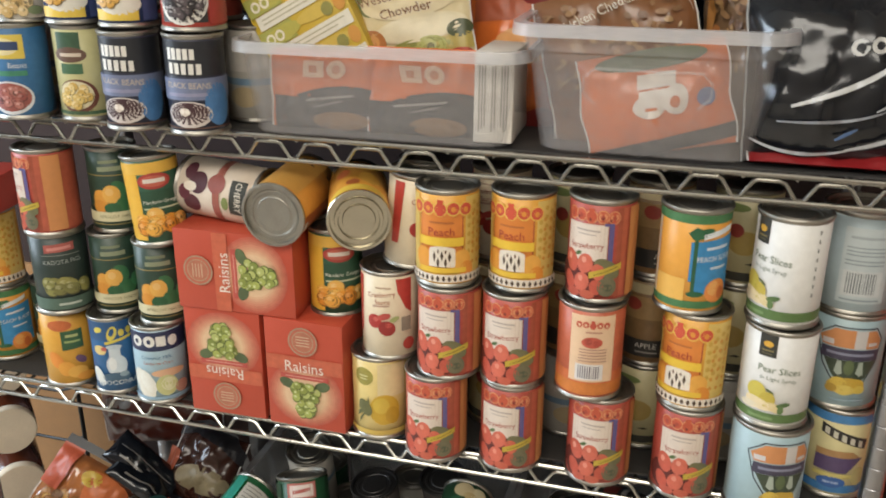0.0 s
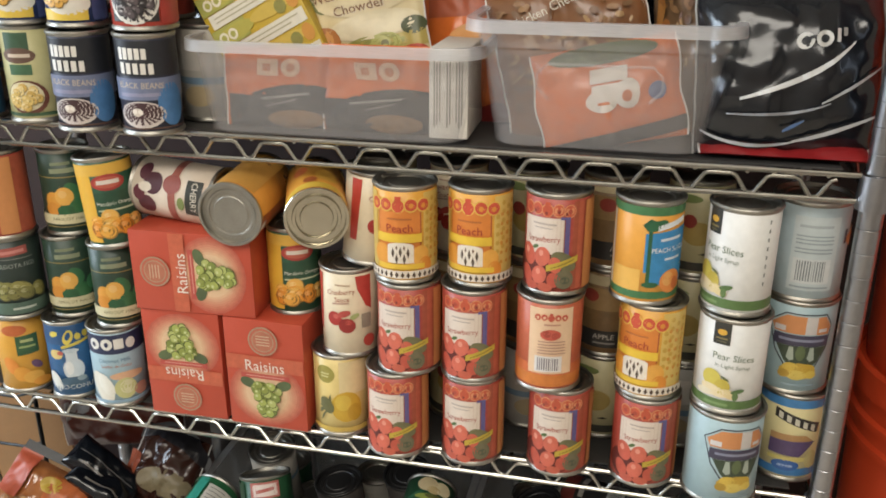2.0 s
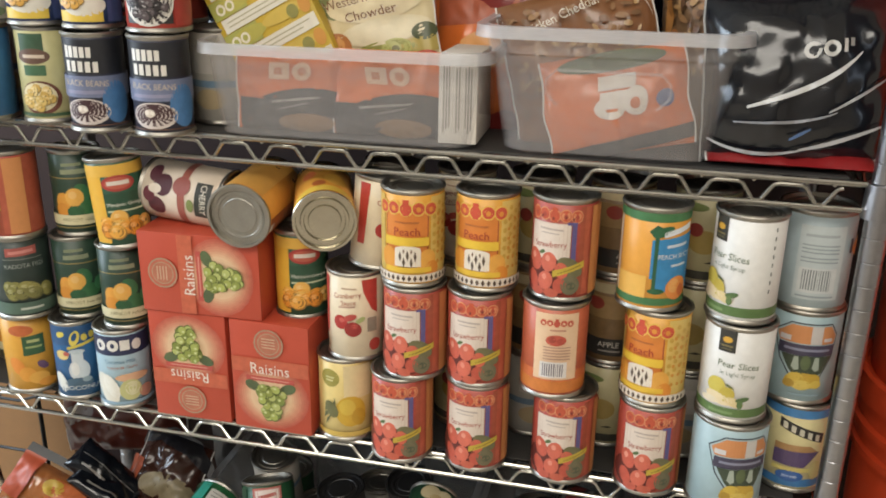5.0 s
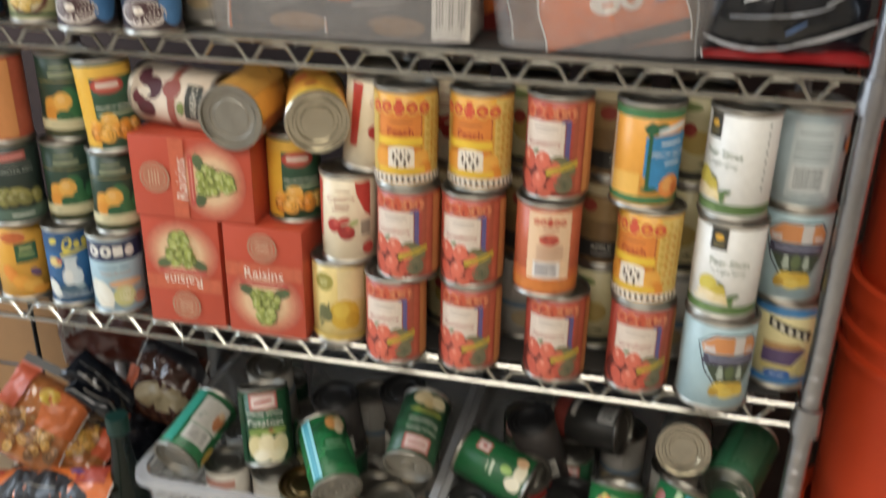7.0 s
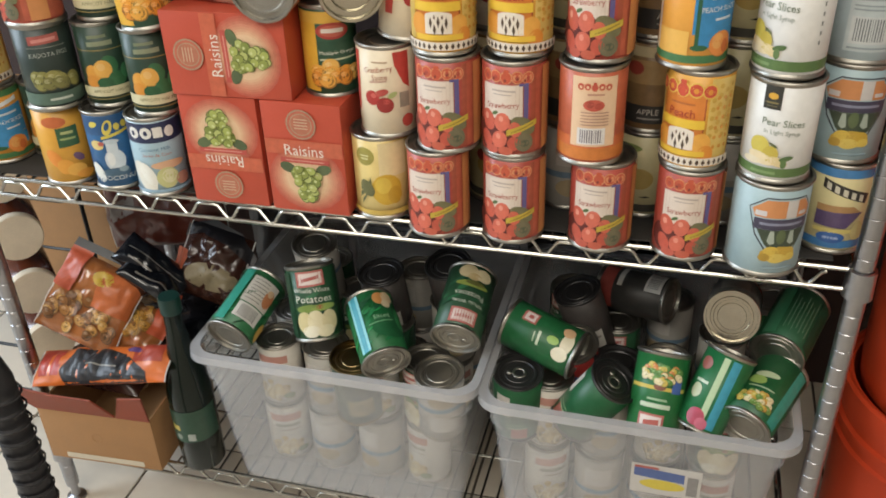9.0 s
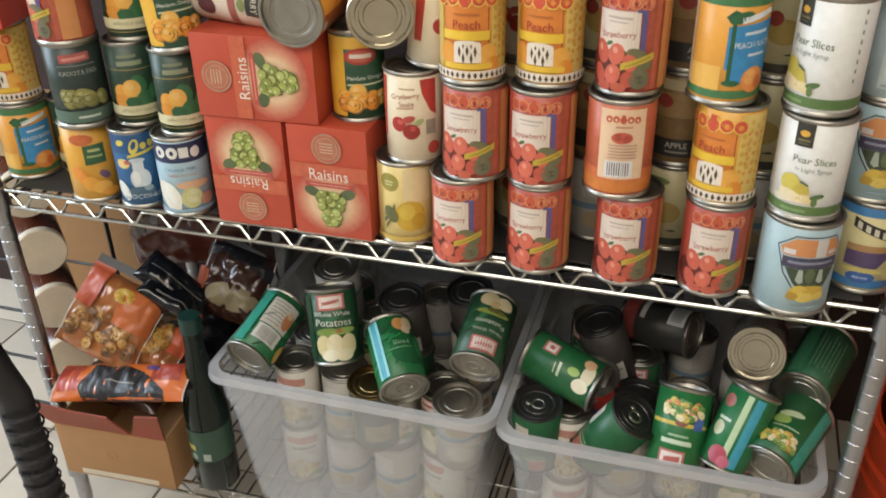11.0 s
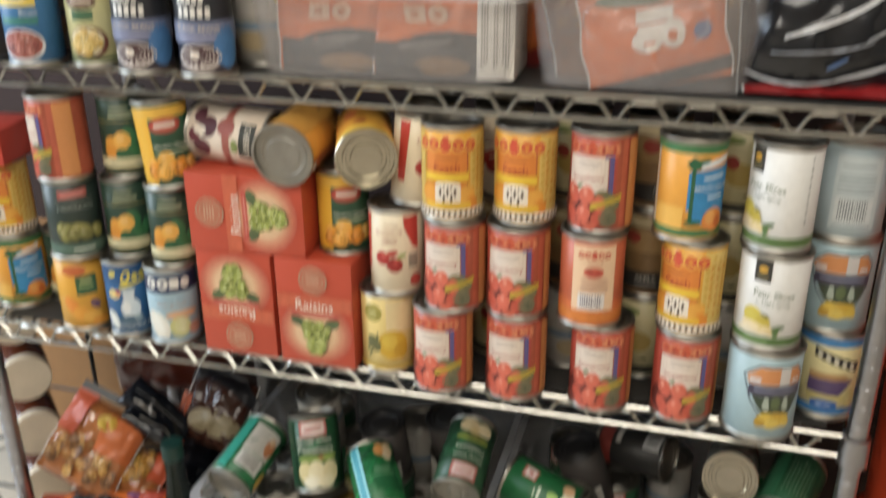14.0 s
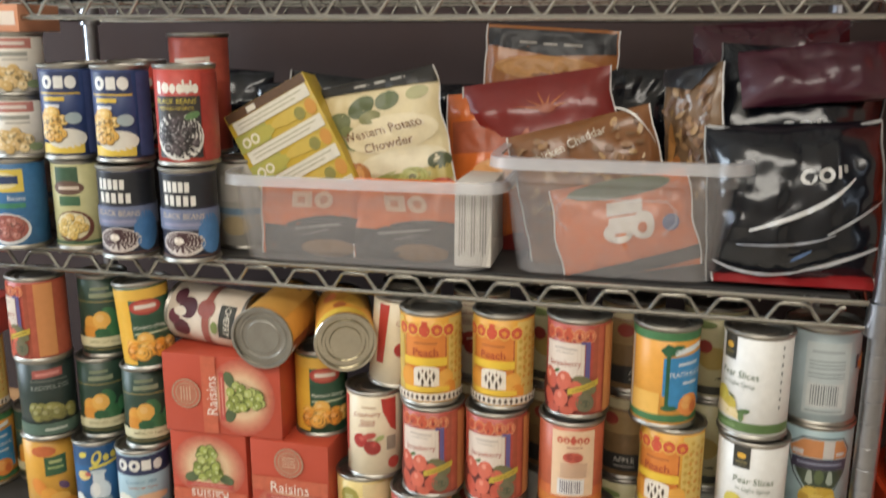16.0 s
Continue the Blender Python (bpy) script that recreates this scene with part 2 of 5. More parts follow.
# ---- wire shelving unit ----
XL, XR, YB = 0.012, 1.196, 0.43
PITCH, APEX = 0.0602, 1.14
LEVELS = (0.134, 0.6475, 1.0245, 1.334)
unit = thing("wire_shelving_unit", pose(0, 0, 0), "chrome wire shelving unit with four shelves full of food", "shelving")
prof = [(0.0, 0.0), (0.012, 0.0)]
z = 0.0127
while z < 1.72:
    prof += [(0.012, z - 0.0012), (0.0114, z - 0.0005), (0.0114, z + 0.0005), (0.012, z + 0.0012)]
    z += 0.0254
prof += [(0.012, 1.75), (0.0112, 1.755), (0.0, 1.756)]
bm = lathe(bmesh.new(), prof, 20)
first = part("post", bm, POST, unit)
first.matrix_world = pose(XR, 0.0, 0.045)
feet = lathe(bmesh.new(), [(0, 0), (0.016, 0), (0.016, 0.006), (0.008, 0.01), (0.006, 0.03), (0.011, 0.034), (0.011, 0.048), (0, 0.048)], 16)
foot = part("foot", feet, POST, first, "adjustable levelling foot")
foot.matrix_world = pose(XR, 0.0, 0.0)
for x, y in ((XL, 0.0), (XL, YB), (XR, YB)):
    p = share("post", first.data, unit)
    p.matrix_world = pose(x, y, 0.045)
    f = share("foot", foot.data, p, "adjustable levelling foot")
    f.matrix_world = pose(x, y, 0.0)
deck = tube(bmesh.new(), [(0, 0.0, 0), (0, YB, 0)], 0.0021, 6)
deck_me = bpy.data.meshes.new("deck_wire")
deck.to_mesh(deck_me)
deck.free()
deck_me.materials.append(CHROME)
collar_me = None
for zt in LEVELS:
    shelf = new("shelf")
    shelf.parent = unit
    shelf.location = (0, 0, zt)
    for y in (0.0, YB):
        for dz in (0.0, -0.0265):
            x0 = XL + 0.014 if dz == 0 else XL + 0.02
            part("rail", tube(bmesh.new(), [(x0, y, dz), (XR - 0.008 if dz == 0 else XR - 0.012, y, dz)], 0.0031, 10), CHROME, shelf)
        pts = []
        k = 0
        x = APEX - 20 * PITCH
        while x < APEX + 0.03:
            for f, h in ((0.0, -0.0245), (0.07, -0.0235), (0.25, -0.0075), (0.33, -0.0058), (0.67, -0.0058), (0.75, -0.0075), (0.93, -0.0235)):
                px = x + f * PITCH
                if XL + 0.02 < px < XR - 0.02:
                    pts.append((px, y, h))
            x += PITCH
        part("truss_wire", tube(bmesh.new(), pts, 0.0023, 8), CHROME, shelf)
    for x in (XL, XR):
        for dz in (0.0, -0.0265):
            part("rail", tube(bmesh.new(), [(x, 0.012, dz), (x, YB - 0.012, dz)], 0.0031, 8), CHROME, shelf)
        part("truss_wire", tube(bmesh.new(), [(x, 0.02 + 0.03 * i, -0.006 if i % 2 else -0.0245) for i in range(14)], 0.0023, 6), CHROME, shelf)
        for y in (0.0, YB):
            c = lathe(bmesh.new(), [(0.013, -0.034), (0.0172, -0.033), (0.0158, 0.002), (0.013, 0.003)], 20)
            part("collar", c, POST, shelf, "chrome corner collar").location = (x, y, 0)
    for i in range(45):
        w = share("deck_wire", deck_me, shelf)
        w.location = (XL + 0.022 + i * 0.0254, 0, -0.003)
    for y in (0.14, 0.29):
        part("cross_wire", tube(bmesh.new(), [(XL, y, -0.0075), (XR, y, -0.0075)], 0.0025, 8), CHROME, shelf)
for zt in LEVELS[1:3]:
    lb = box(bmesh.new(), XL + 0.03, XR - 0.03, 0.012, YB - 0.015, zt + 0.0005, zt + 0.0022)
    tagged(link("shelf_liner", lb, LINER, None, "", 0), "dark grey plastic liner sheet on the wire shelf", "shelf liner")

# ---- cans ----
def tin_mesh(R, H, name, material=TIN, deep=1.0):
    b = 0.0008
    end = [(R - 0.0035, 0.0045), (R - 0.008, 0.0045), (R - 0.009, 0.0032), (R - 0.012, 0.0032), (R - 0.013, 0.0045), (R - 0.017, 0.0045), (R - 0.018, 0.0036), (0, 0.0036)]
    end = [(r, 0.0042 + (z - 0.0042) * deep) for r, z in end]
    prof = [(r, z) for r, z in end[::-1]] + [(R - 0.0028, 0.0), (R, 0.0), (R + b, 0.0012), (R + b, 0.0026), (R, 0.004), (R - 0.0014, 0.006), (R - 0.0014, H - 0.006), (R, H - 0.004),
            (R + b, H - 0.0026), (R + b, H - 0.0012), (R, H), (R - 0.0028, H)] + [(r, H - z) for r, z in end]
    bm = lathe(bmesh.new(), prof, 36)
    me = bpy.data.meshes.new(name)
    bm.to_mesh(me)
    bm.free()
    me.materials.append(material)
    for p in me.polygons:
        p.use_smooth = True
    me.set_sharp_from_angle(angle=radians(30))
    return me


def to_mesh(bm, materials, name):
    me = bpy.data.meshes.new(name)
    bm.to_mesh(me)
    bm.free()
    for m in materials if isinstance(materials, (list, tuple)) else [materials]:
        me.materials.append(m)
    for p in me.polygons:
        p.use_smooth = True
    return me


def sleeve(R, H, hexa):
    r = R - 0.0009
    bm = bmesh.new()
    lathe(bm, [(r - 0.0004, 0.0044), (r, 0.0046), (r, H - 0.0046), (r - 0.0004, H - 0.0044)], 40)
    return to_mesh(bm, ink(hexa), "label")


DESIGNS = {}


def design(key, R, H, base, shapes, material=TIN, deep=1.0):
    bm, ms = artwork(wrap(R - 0.0009), shapes)
    DESIGNS[key] = (tin_mesh(R, H, "tin", material, deep), sleeve(R, H, base), to_mesh(bm, ms, "print") if shapes else None, R, H)


def can(key, m, label, group="", spin=0.0, tab=False, category="food can"):
    t, s, p, R, H = DESIGNS[key]
    root = thing("food_can", m @ pose(0, 0, 0, 0, 0, spin), label, category, group)
    share("tin", t, root, "bare tinplate body with rolled rims")
    sl = share("label", s, root, "printed paper label")
    if p:
        share("print", p, sl)
    if tab:
        share("pull_tab", TAB, root, "ring pull")
    return root


bm = bmesh.new()
lathe(bm, [(0.0085, 0.0), (0.0105, 0.0006), (0.0105, 0.0016), (0.0085, 0.002), (0.0065, 0.0016), (0.0065, 0.0006), (0.0085, 0.0)], 20, pose(-0.008, 0, 0))
lathe(bm, [(0.004, 0.0), (0.004, 0.0022), (0.0, 0.0026)], 12, pose(0.006, 0, 0))
bmesh.ops.transform(bm, matrix=pose(0, 0, -0.0012), verts=bm.verts[:])
bmesh.ops.transform(bm, matrix=pose(0.006, 0, 0.0030, 180), verts=bm.verts[:])
TAB = to_mesh(bm, TIN, "pull_tab")

def mark(hexa, edge, inner, u, v, h):
    """A maker's mark drawn as a row of plain rounded shapes with a pale edge."""
    w, out = h * 0.42, []
    for k in range(5):
        c, d = u + (k - 2) * 2.15 * w, v + 0.05 * h * (k % 2)
        out.append(("e", edge, c, d, w * 1.2, h * 0.56))
        out.append(("e", hexa, c, d, w, h * 0.45))
        out.append(("e", inner, c, d - 0.05 * h, w * 0.4, h * 0.2) if k != 2 else ("r", hexa, c - w * 0.5, c + w * 0.5, d - 0.5 * h, d + 0.7 * h))
    return out


RED, COR, CRM = "#c23a28", "#e2563f", "#f0e2cf"
# strawberry and its kin
design("strawberry", 0.0365, 0.1121, "#c04634", [
    ("r", "#b04a30", 24, 90, 8, 105), ("r", "#c8583c", 30, 90, 8, 105), *mark("#d4502f", "#e08a5a", "#b8402c", -4, 95, 13),
    ("e", "#8a2a20", -18, 93, 1.4, 1.8), ("e", "#8a2a20", -5, 92, 1.4, 1.9), ("e", "#8a2a20", 8, 94, 1.4, 1.8), ("e", "#8a2a20", 16, 92, 1.3, 1.8), ("r", "#d9bfae", -32, 14, 47, 87, 1),
    ("r", "#e6d3c2", -31, 13, 48, 86, 1), ("r", "#b8a89c", -20, 6, 79, 81), ("r", "#b8a89c", -18, 2, 75, 76.2), ("t", "#b04436", "Strawberry", 9.5, -8, 63, 4, 0.85),
    ("r", "#5f5290", 15, 20, 40, 86), ("r", "#5f5290", 10, 20, 86, 89), ("e", "#5d150f", -12, 28, 33, 23),
    ("e", "#d8573f", -25, 44, 8.5, 12.5, 15), ("e", "#e2664c", -8, 44, 8.5, 11, -10), ("e", "#d24f38", -27, 21, 7, 11, 20), ("e", "#6f6a42", 15, 40, 15, 9, -35),
    ("e", "#de5f45", 6, 36, 7, 9, 10), ("e", "#e0634a", -11, 23, 8.5, 10.5, -15), ("e", "#cc4d37", 5, 19, 7, 8.5, 0), ("e", "#6e6648", 16, 20, 10, 11), ("e", "#4c5238", 17, 19, 5, 4),
    ("e", "#ee937a", -27, 48, 2.6, 4), ("e", "#ee937a", -9, 48, 2.6, 3.4), ("e", "#ea8a70", -12, 27, 2.6, 3.4), ("e", "#4f6a35", -16, 54, 4, 2, 30),
    ("r", "#c9a92c", -3, 30, 34, 41, 12), ("r", "#8d7a1c", 2, 26, 36.6, 38, 10), ("e", "#cf553f", -20, 10, 8, 5), ("e", "#d2593f", -4, 10, 8, 5), ("r", "#d98a4a", 38, 60, 8, 105)])
design("peach", 0.0355, 0.1121, "#eda52d", [
    ("r", "#f0b53c", -60, 60, 8, 30), ("r", "#e8812a", -27, 23, 40, 96), ("r", "#b54a22", -27, -26, 46, 92), ("r", "#b54a22", 22, 23.4, 46, 92),
    ("r", "#e6c260", 26, 58, 17, 105), ("r", "#e6c260", -58, -30, 17, 105), *[("e", "#d2a43a", 30 + 7 * (k % 4), 42 + 10 * (k // 4) + 5 * (k % 2), 2.4, 2.8) for k in range(24)], *mark("#d9482a", "#f0c04a", "#e8912c", -2, 92, 15),
    ("r", "#c96a2a", -14, 12, 76, 78), ("t", "#b5321f", "Peach", 13, -1, 66, 1, 0.95), ("r", "#f3c32c", -27, 23, 50, 60), 
    ("e", "#ee9a2e", -20, 34, 11, 14, 20), ("e", "#f1a93a", 20, 32, 11, 14, -20), ("e", "#e88a22", 27, 22, 8, 10),
    ("r", CRM, -14, 14, 26, 46), ("e", CRM, 0, 46, 14, 4), *[("p", "#4a3826", [(u - 1.7, v), (u, v + 6.5), (u + 1.7, v), (u, v - 6.5)]) for u, v in ((-8, 38), (0, 39), (8, 38), (-4, 31), (4, 31))], *[("p", "#6a4a30", [(u - 1.2, 44), (u, 47), (u + 1.2, 44), (u, 41)]) for u in (-4, 4)],
    ("r", "#f2c02e", -26, 26, 19, 25), ("r", CRM, -60, 60, 8, 17)] +
    [("p", "#4a3320", [(u - 2, 12), (u, 16), (u + 2, 12), (u, 8.5)]) for u in range(-52, 53, 6)] +
    [("e", "#d98f28", 34 + 7 * (k % 3), 30 + 11 * (k // 3), 1.8, 2.2) for k in range(18)])
design("backlabel", 0.0372, 0.1121, "#d2603c", [
    ("r", "#e07a2a", -60, 60, 8, 22), ("r", "#dd6b33", -60, 60, 22, 34), ("r", "#f1c9a0", -26, 23, 24, 103), *mark("#cf4a34", "#eeb98c", "#f1c9a0", -2, 92, 8), ("r", "#c78a72", -9, 8, 83, 85),
    ("e", "#d2533d", -2, 72, 11, 6.5), ("e", "#a93a2b", -6, 73, 4, 4), ("e", "#b8402f", 3, 71, 4, 4)] +
    [("r", "#b98a78", -15, 14, v, v + 1.2) for v in (63, 59.5, 56, 52.5, 49)] + [("r", "#e9e2df", -18, 11, 27, 46)] + bars("#5d5560", -15, 8, 29, 44, 18))
design("islandpeach", 0.0378, 0.1121, "#f0a233", [
    ("r", "#3d7a45", -140, 140, 8, 16), ("r", "#3d7a45", -140, 140, 98, 107), ("r", "#efe4cf", -48, -43, 16, 98), ("r", "#f4b84c", -43, -5, 16, 40),
    ("r", "#2f8fd0", -2, 50, 40, 82, 6), ("r", "#2f8fd0", 4, 50, 24, 42), ("p", "#1f5a35", [(-6, 88), (2, 95), (10, 92), (8, 84), (0, 82)]), ("r", "#1f5a35", 1, 5, 24, 84), ("e", "#23623a", 6, 24, 9, 3), ("e", "#23623a", 9, 88, 12, 5, 20),
    ("r", "#e8eef2", 10, 44, 86, 92, 8), ("r", "#d3e2ee", 14, 40, 72, 75, 2), ("t", "#f2f4f2", "PEACH SLICES", 7.5, 26, 62, 3, 0.9), ("r", "#d3e2ee", 20, 40, 51, 53.5, 1),
    ("e", "#ee8a35", 30, 27, 14, 13), ("e", "#f5a955", 26, 30, 7, 8), ("e", "#dd6a2a", 36, 24, 5, 7)])
design("pear", 0.0372, 0.1112, "#ecebe6", [
    ("r", "#587a3c", -140, 140, 8, 18), ("r", "#7fa05f", -30, -4, 11, 14), ("r", "#2c2a25", -27, -9, 82, 107), ("e", "#e2a72f", -18, 96, 5, 3.4), ("r", "#8a7a46", -24, -12, 88, 90), ("r", "#6d6644", -23, -13, 85, 86.2),
    ("t", "#6f8060", "Pear Slices", 10.5, -4, 68, -2, 0.95), ("t", "#8f9a88", "in Light Syrup", 6.5, -4, 58, -2),
    ("e", "#d6c24a", -24, 42, 10, 10, 10), ("e", "#c9b13c", -12, 34, 8, 9), ("e", "#f0dcae", -20, 28, 15, 6, -15), ("e", "#e7cf93", -4, 26, 10, 5, -20), ("e", "#ecdfc0", -30, 24, 10, 4), ("e", "#4f6f38", 4, 30, 7, 2.6, 15), ("e", "#5d7d42", 2, 24, 3, 5), ("e", "#5f6a3a", -10, 44, 5, 1.2, -30)] +
    [("r", "#8d918c", 40, 42, v, v + 4) for v in range(34, 100, 9)])
design("pineblue", 0.0408, 0.1112, "#a6c3ca", [
    ("p", "#2c3036", [(-28, 84), (-10, 98), (34, 98), (44, 84), (40, 56), (26, 30), (-2, 30), (-18, 52)]), ("p", "#a9c4cb", [(-26.5, 83.5), (-9.5, 96.5), (33.5, 96.5), (42.5, 83.5), (38.5, 57), (25, 31.5), (-1, 31.5), (-16.5, 53)]),
    ("p", "#d98a4e", [(-24, 83), (-9, 95), (12, 95), (12, 74), (-20, 74)]), ("p", "#d3ccc8", [(12, 95), (24, 95), (24, 74), (12, 74)]), ("p", "#d98a4e", [(24, 95), (33, 95), (41, 83), (39, 74), (24, 74)]), ("r", "#d9d4d2", -20, -8, 76, 82), ("r", "#d9d4d2", 26, 36, 77, 81),
    ("r", "#3d3850", -20, 40, 60, 73), ("r", "#8c90a8", -14, 34, 65.5, 68.5), ("p", "#34432f", [(-16, 60), (38, 60), (28, 40), (20, 34), (2, 34), (-6, 42)]), ("p", "#a8b4a4", [(-2, 59), (2, 59), (4, 44), (0, 42), (-4, 46)]), ("p", "#a8b4a4", [(19, 59), (23, 59), (25, 44), (21, 42), (17, 46)]),
    ("e", "#5a6a40", 10, 52, 5, 9), ("e", "#c9a02e", 10, 30, 19, 10), ("e", "#dcb83e", 2, 34, 8, 6), ("e", "#d2a830", 19, 33, 9, 6), ("e", "#e2c554", 9, 25, 10, 6), ("e", "#b98f26", -4, 26, 6, 5), ("e", "#e0c04a", 24, 26, 6, 5), ("r", "#8fa8b4", -4, 30, 12, 14)])
design("blueback", 0.0405, 0.1112, "#b3c6cc", [("r", "#c6d2d4", -26, 22, 14, 96), ("r", "#a8b4b8", -20, 14, 84, 87)] + [("r", "#98a6ab", -22, 16, v, v + 1.6) for v in (74, 70, 66, 60, 56)] +
       [("r", "#d5d9d8", -22, 16, 22, 50)] + bars("#6e7578", -18, 11, 25, 48, 20) + [("r", "#98a6ab", -22, 16, 17, 19), ("p", "#d08a4e", [(30, 70), (44, 84), (44, 60)]), ("r", "#3c4450", 29, 33, 66, 82)])
design("bluepie", 0.0375, 0.1112, "#e4d79a", [("r", "#3f84c4", -140, 140, 96, 107), ("r", "#3a7dbd", -140, 140, 8, 18), ("p", "#25211f", [(-26, 94), (26, 76), (24, 64), (-26, 82)])] +
       [("p", "#d9d2bc", [(u, 90 - 0.36 * (u + 22)), (u + 5, 88 - 0.36 * (u + 22)), (u + 5, 80 - 0.36 * (u + 22)), (u, 82 - 0.36 * (u + 22))]) for u in (-22, -13, -4, 5, 14)] +
       [("p", "#b98a52", [(-28, 62), (10, 62), (22, 52), (-28, 52)]), ("p", "#54406c", [(-28, 54), (22, 54), (6, 34), (-28, 36)]), ("r", "#d5c26a", -28, 30, 28, 33), ("e", "#2d5ca8", -8, 22, 15, 7), ("r", "#9fb6de", -16, 0, 20, 23), ("e", "#cbbf7a", 20, 30, 8, 12)])
design("cherry", 0.0355, 0.112, "#eddcb8", [("p", "#c8382c", [(14, 104), (34, 104), (34, 60), (26, 66), (16, 88)]), ("p", "#c8382c", [(-34, 30), (-30, 104), (-44, 104), (-44, 30)]), ("e", "#c43d31", 30, 20, 8, 8), ("r", "#c9a98a", -10, 8, 92, 94), ("t", "#b3604c", "Cranberry", 9, -4, 84, 6, 0.9), ("t", "#b3604c", "Sauce", 9, -2, 75, 6, 0.9), ("r", "#c69b86", -14, 6, 69, 71, 2),
       ("e", "#b5251f", -12, 50, 9, 9), ("e", "#d4584a", -10, 53, 3.5, 3), ("e", "#9f1f1b", 3, 42, 10, 9.5), ("e", "#c9473b", 5, 46, 3.5, 3), ("e", "#c4453a", 0, 57, 8, 4, 20), ("e", "#a7b36a", 12, 54, 6, 3, 30), ("r", "#9a8f7a", 20, 32, 38, 56)])
design("pineapple", 0.0362, 0.112, "#ecd07c", [("e", "#a79a3d", -14, 86, 13, 12), ("r", "#d7cf8c", -20, -8, 86, 88), ("r", "#d7cf8c", -19, -9, 82, 84), ("r", "#f0dca0", 4, 40, 60, 104), ("e", "#dcae2a", 12, 42, 19, 21), ("e", "#e6c23f", 8, 48, 10, 11), ("e", "#cf9e22", 22, 34, 9, 12)] +
       [("p", "#5d6236", [(-6, 46), (-6 - 16 * math.cos(a), 46 + 20 * math.sin(a) - 6), (-9 - 14 * math.cos(a), 40 + 20 * math.sin(a) - 8)]) for a in (1.5, 0.9, 0.4, -0.1, -0.6)] + [("e", "#6a6a3a", -12, 44, 8, 12, 30), ("r", "#d7b24a", -40, 40, 8, 14)])
design("mandarin", 0.0335, 0.1125, "#235238", [("r", "#e9ad2a", -60, -17, 8, 104), ("r", "#e8b23a", -60, 60, 91, 105), ("e", "#b4322a", 3, 82, 20, 10), ("e", "#c95a45", 3, 82, 16, 7), ("r", "#e8ddd0", -10, 16, 80, 85), ("r", "#1d472f", -16, 40, 48, 70), ("t", "#e6ead8", "Mandarin Oranges", 6.6, 8, 56, 0, 0.9), ("r", "#c7d0a8", -14, 34, 47, 49)] +
       bunch(RNG, ["#ef9a24", "#f2ab38", "#e88a1c", "#f4b84e"], 2, 26, 26, 14, 9, 14))
design("apricot", 0.0315, 0.1115, "#1e3a2a", [("r", "#7f8a68", -16, 8, 92, 96, 1), ("r", "#8d9674", -18, 14, 82, 88, 1), ("r", "#a68f4a", -60, 60, 76, 77.2), ("e", "#2f7040", 6, 58, 9, 12, 30), ("e", "#e59a2e", -18, 46, 10, 12), ("e", "#efae45", -4, 52, 11, 12), ("e", "#f4c06a", -6, 55, 5, 5), ("e", "#dd8a22", -20, 36, 9, 9),
       ("e", "#2c6b3b", 12, 38, 12, 10), ("e", "#1f5a30", -4, 34, 10, 7), ("e", "#3b8450", 24, 46, 7, 10), ("r", "#dcd3a6", -110, 110, 16, 29), ("t", "#77724f", "APRICOT HALVES", 6.0, 2, 22.5), ("r", "#a68f4a", -110, 110, 12, 13)])
design("cocojug", 0.0318, 0.112, "#1f5f9c", [("r", "#1c4f86", -60, 60, 80, 106), ("e", "#e3cf4a", -18, 95, 6, 4, 20), ("e", "#e8d655", 0, 90, 6, 11, -20), ("r", "#e3cf4a", -10, 26, 78, 82, 8), ("e", "#e3cf4a", 12, 90, 4, 5), ("e", "#e3cf4a", 22, 92, 4, 5), ("e", "#1c4f86", 0, 92, 3, 6, -20), ("e", "#e5c97a", -18, 66, 9, 7), ("e", "#c9584a", -12, 68, 4, 3),
       ("e", "#d5e0e6", 2, 44, 13, 16), ("r", "#d5e0e6", -6, 8, 52, 72), ("e", "#c3d2da", 1, 71, 10, 3.4), ("e", "#eef2f2", -3, 46, 5, 10), ("e", "#e3e6df", -24, 26, 8, 15, 20), ("r", "#16466e", -30, 40, 8, 18), ("e", "#3d5f78", 0, 26, 18, 7), ("t", "#dfe8ea", "COCONUT", 9, 4, 18, 0, 1.1), ("e", "#8fa5ae", 10, 30, 6, 4)])
design("cocomilk", 0.0345, 0.112, "#a9c9d8", [("r", "#1f2b52", -120, 120, 78, 105), ("e", "#f0efe8", -20, 92, 7.5, 8), ("e", "#f0efe8", -3, 92, 7.5, 8), ("r", "#f0efe8", 6, 18, 85, 99), ("e", "#f0efe8", 27, 91, 6.5, 7.5), ("e", "#1f2b52", -3, 92, 2.6, 3.4), ("e", "#1f2b52", -20, 92, 2.6, 3.4),
       ("t", "#5f87a8", "Coconut Milk", 7.2, 4, 69), ("t", "#c46a4a", "Leche de Coco", 6.0, 6, 61), ("e", "#e8b58c", 18, 46, 22, 6), ("e", "#ece8d8", -16, 30, 13, 24, 24), ("e", "#f4f2e6", -10, 34, 9, 18, 24), ("e", "#cfd18a", 14, 28, 14, 15), ("e", "#e4e2b2", 16, 30, 9, 10), ("e", "#c88d78", 34, 22, 10, 9), ("r", "#8fb3cc", -120, 120, 8, 12)])
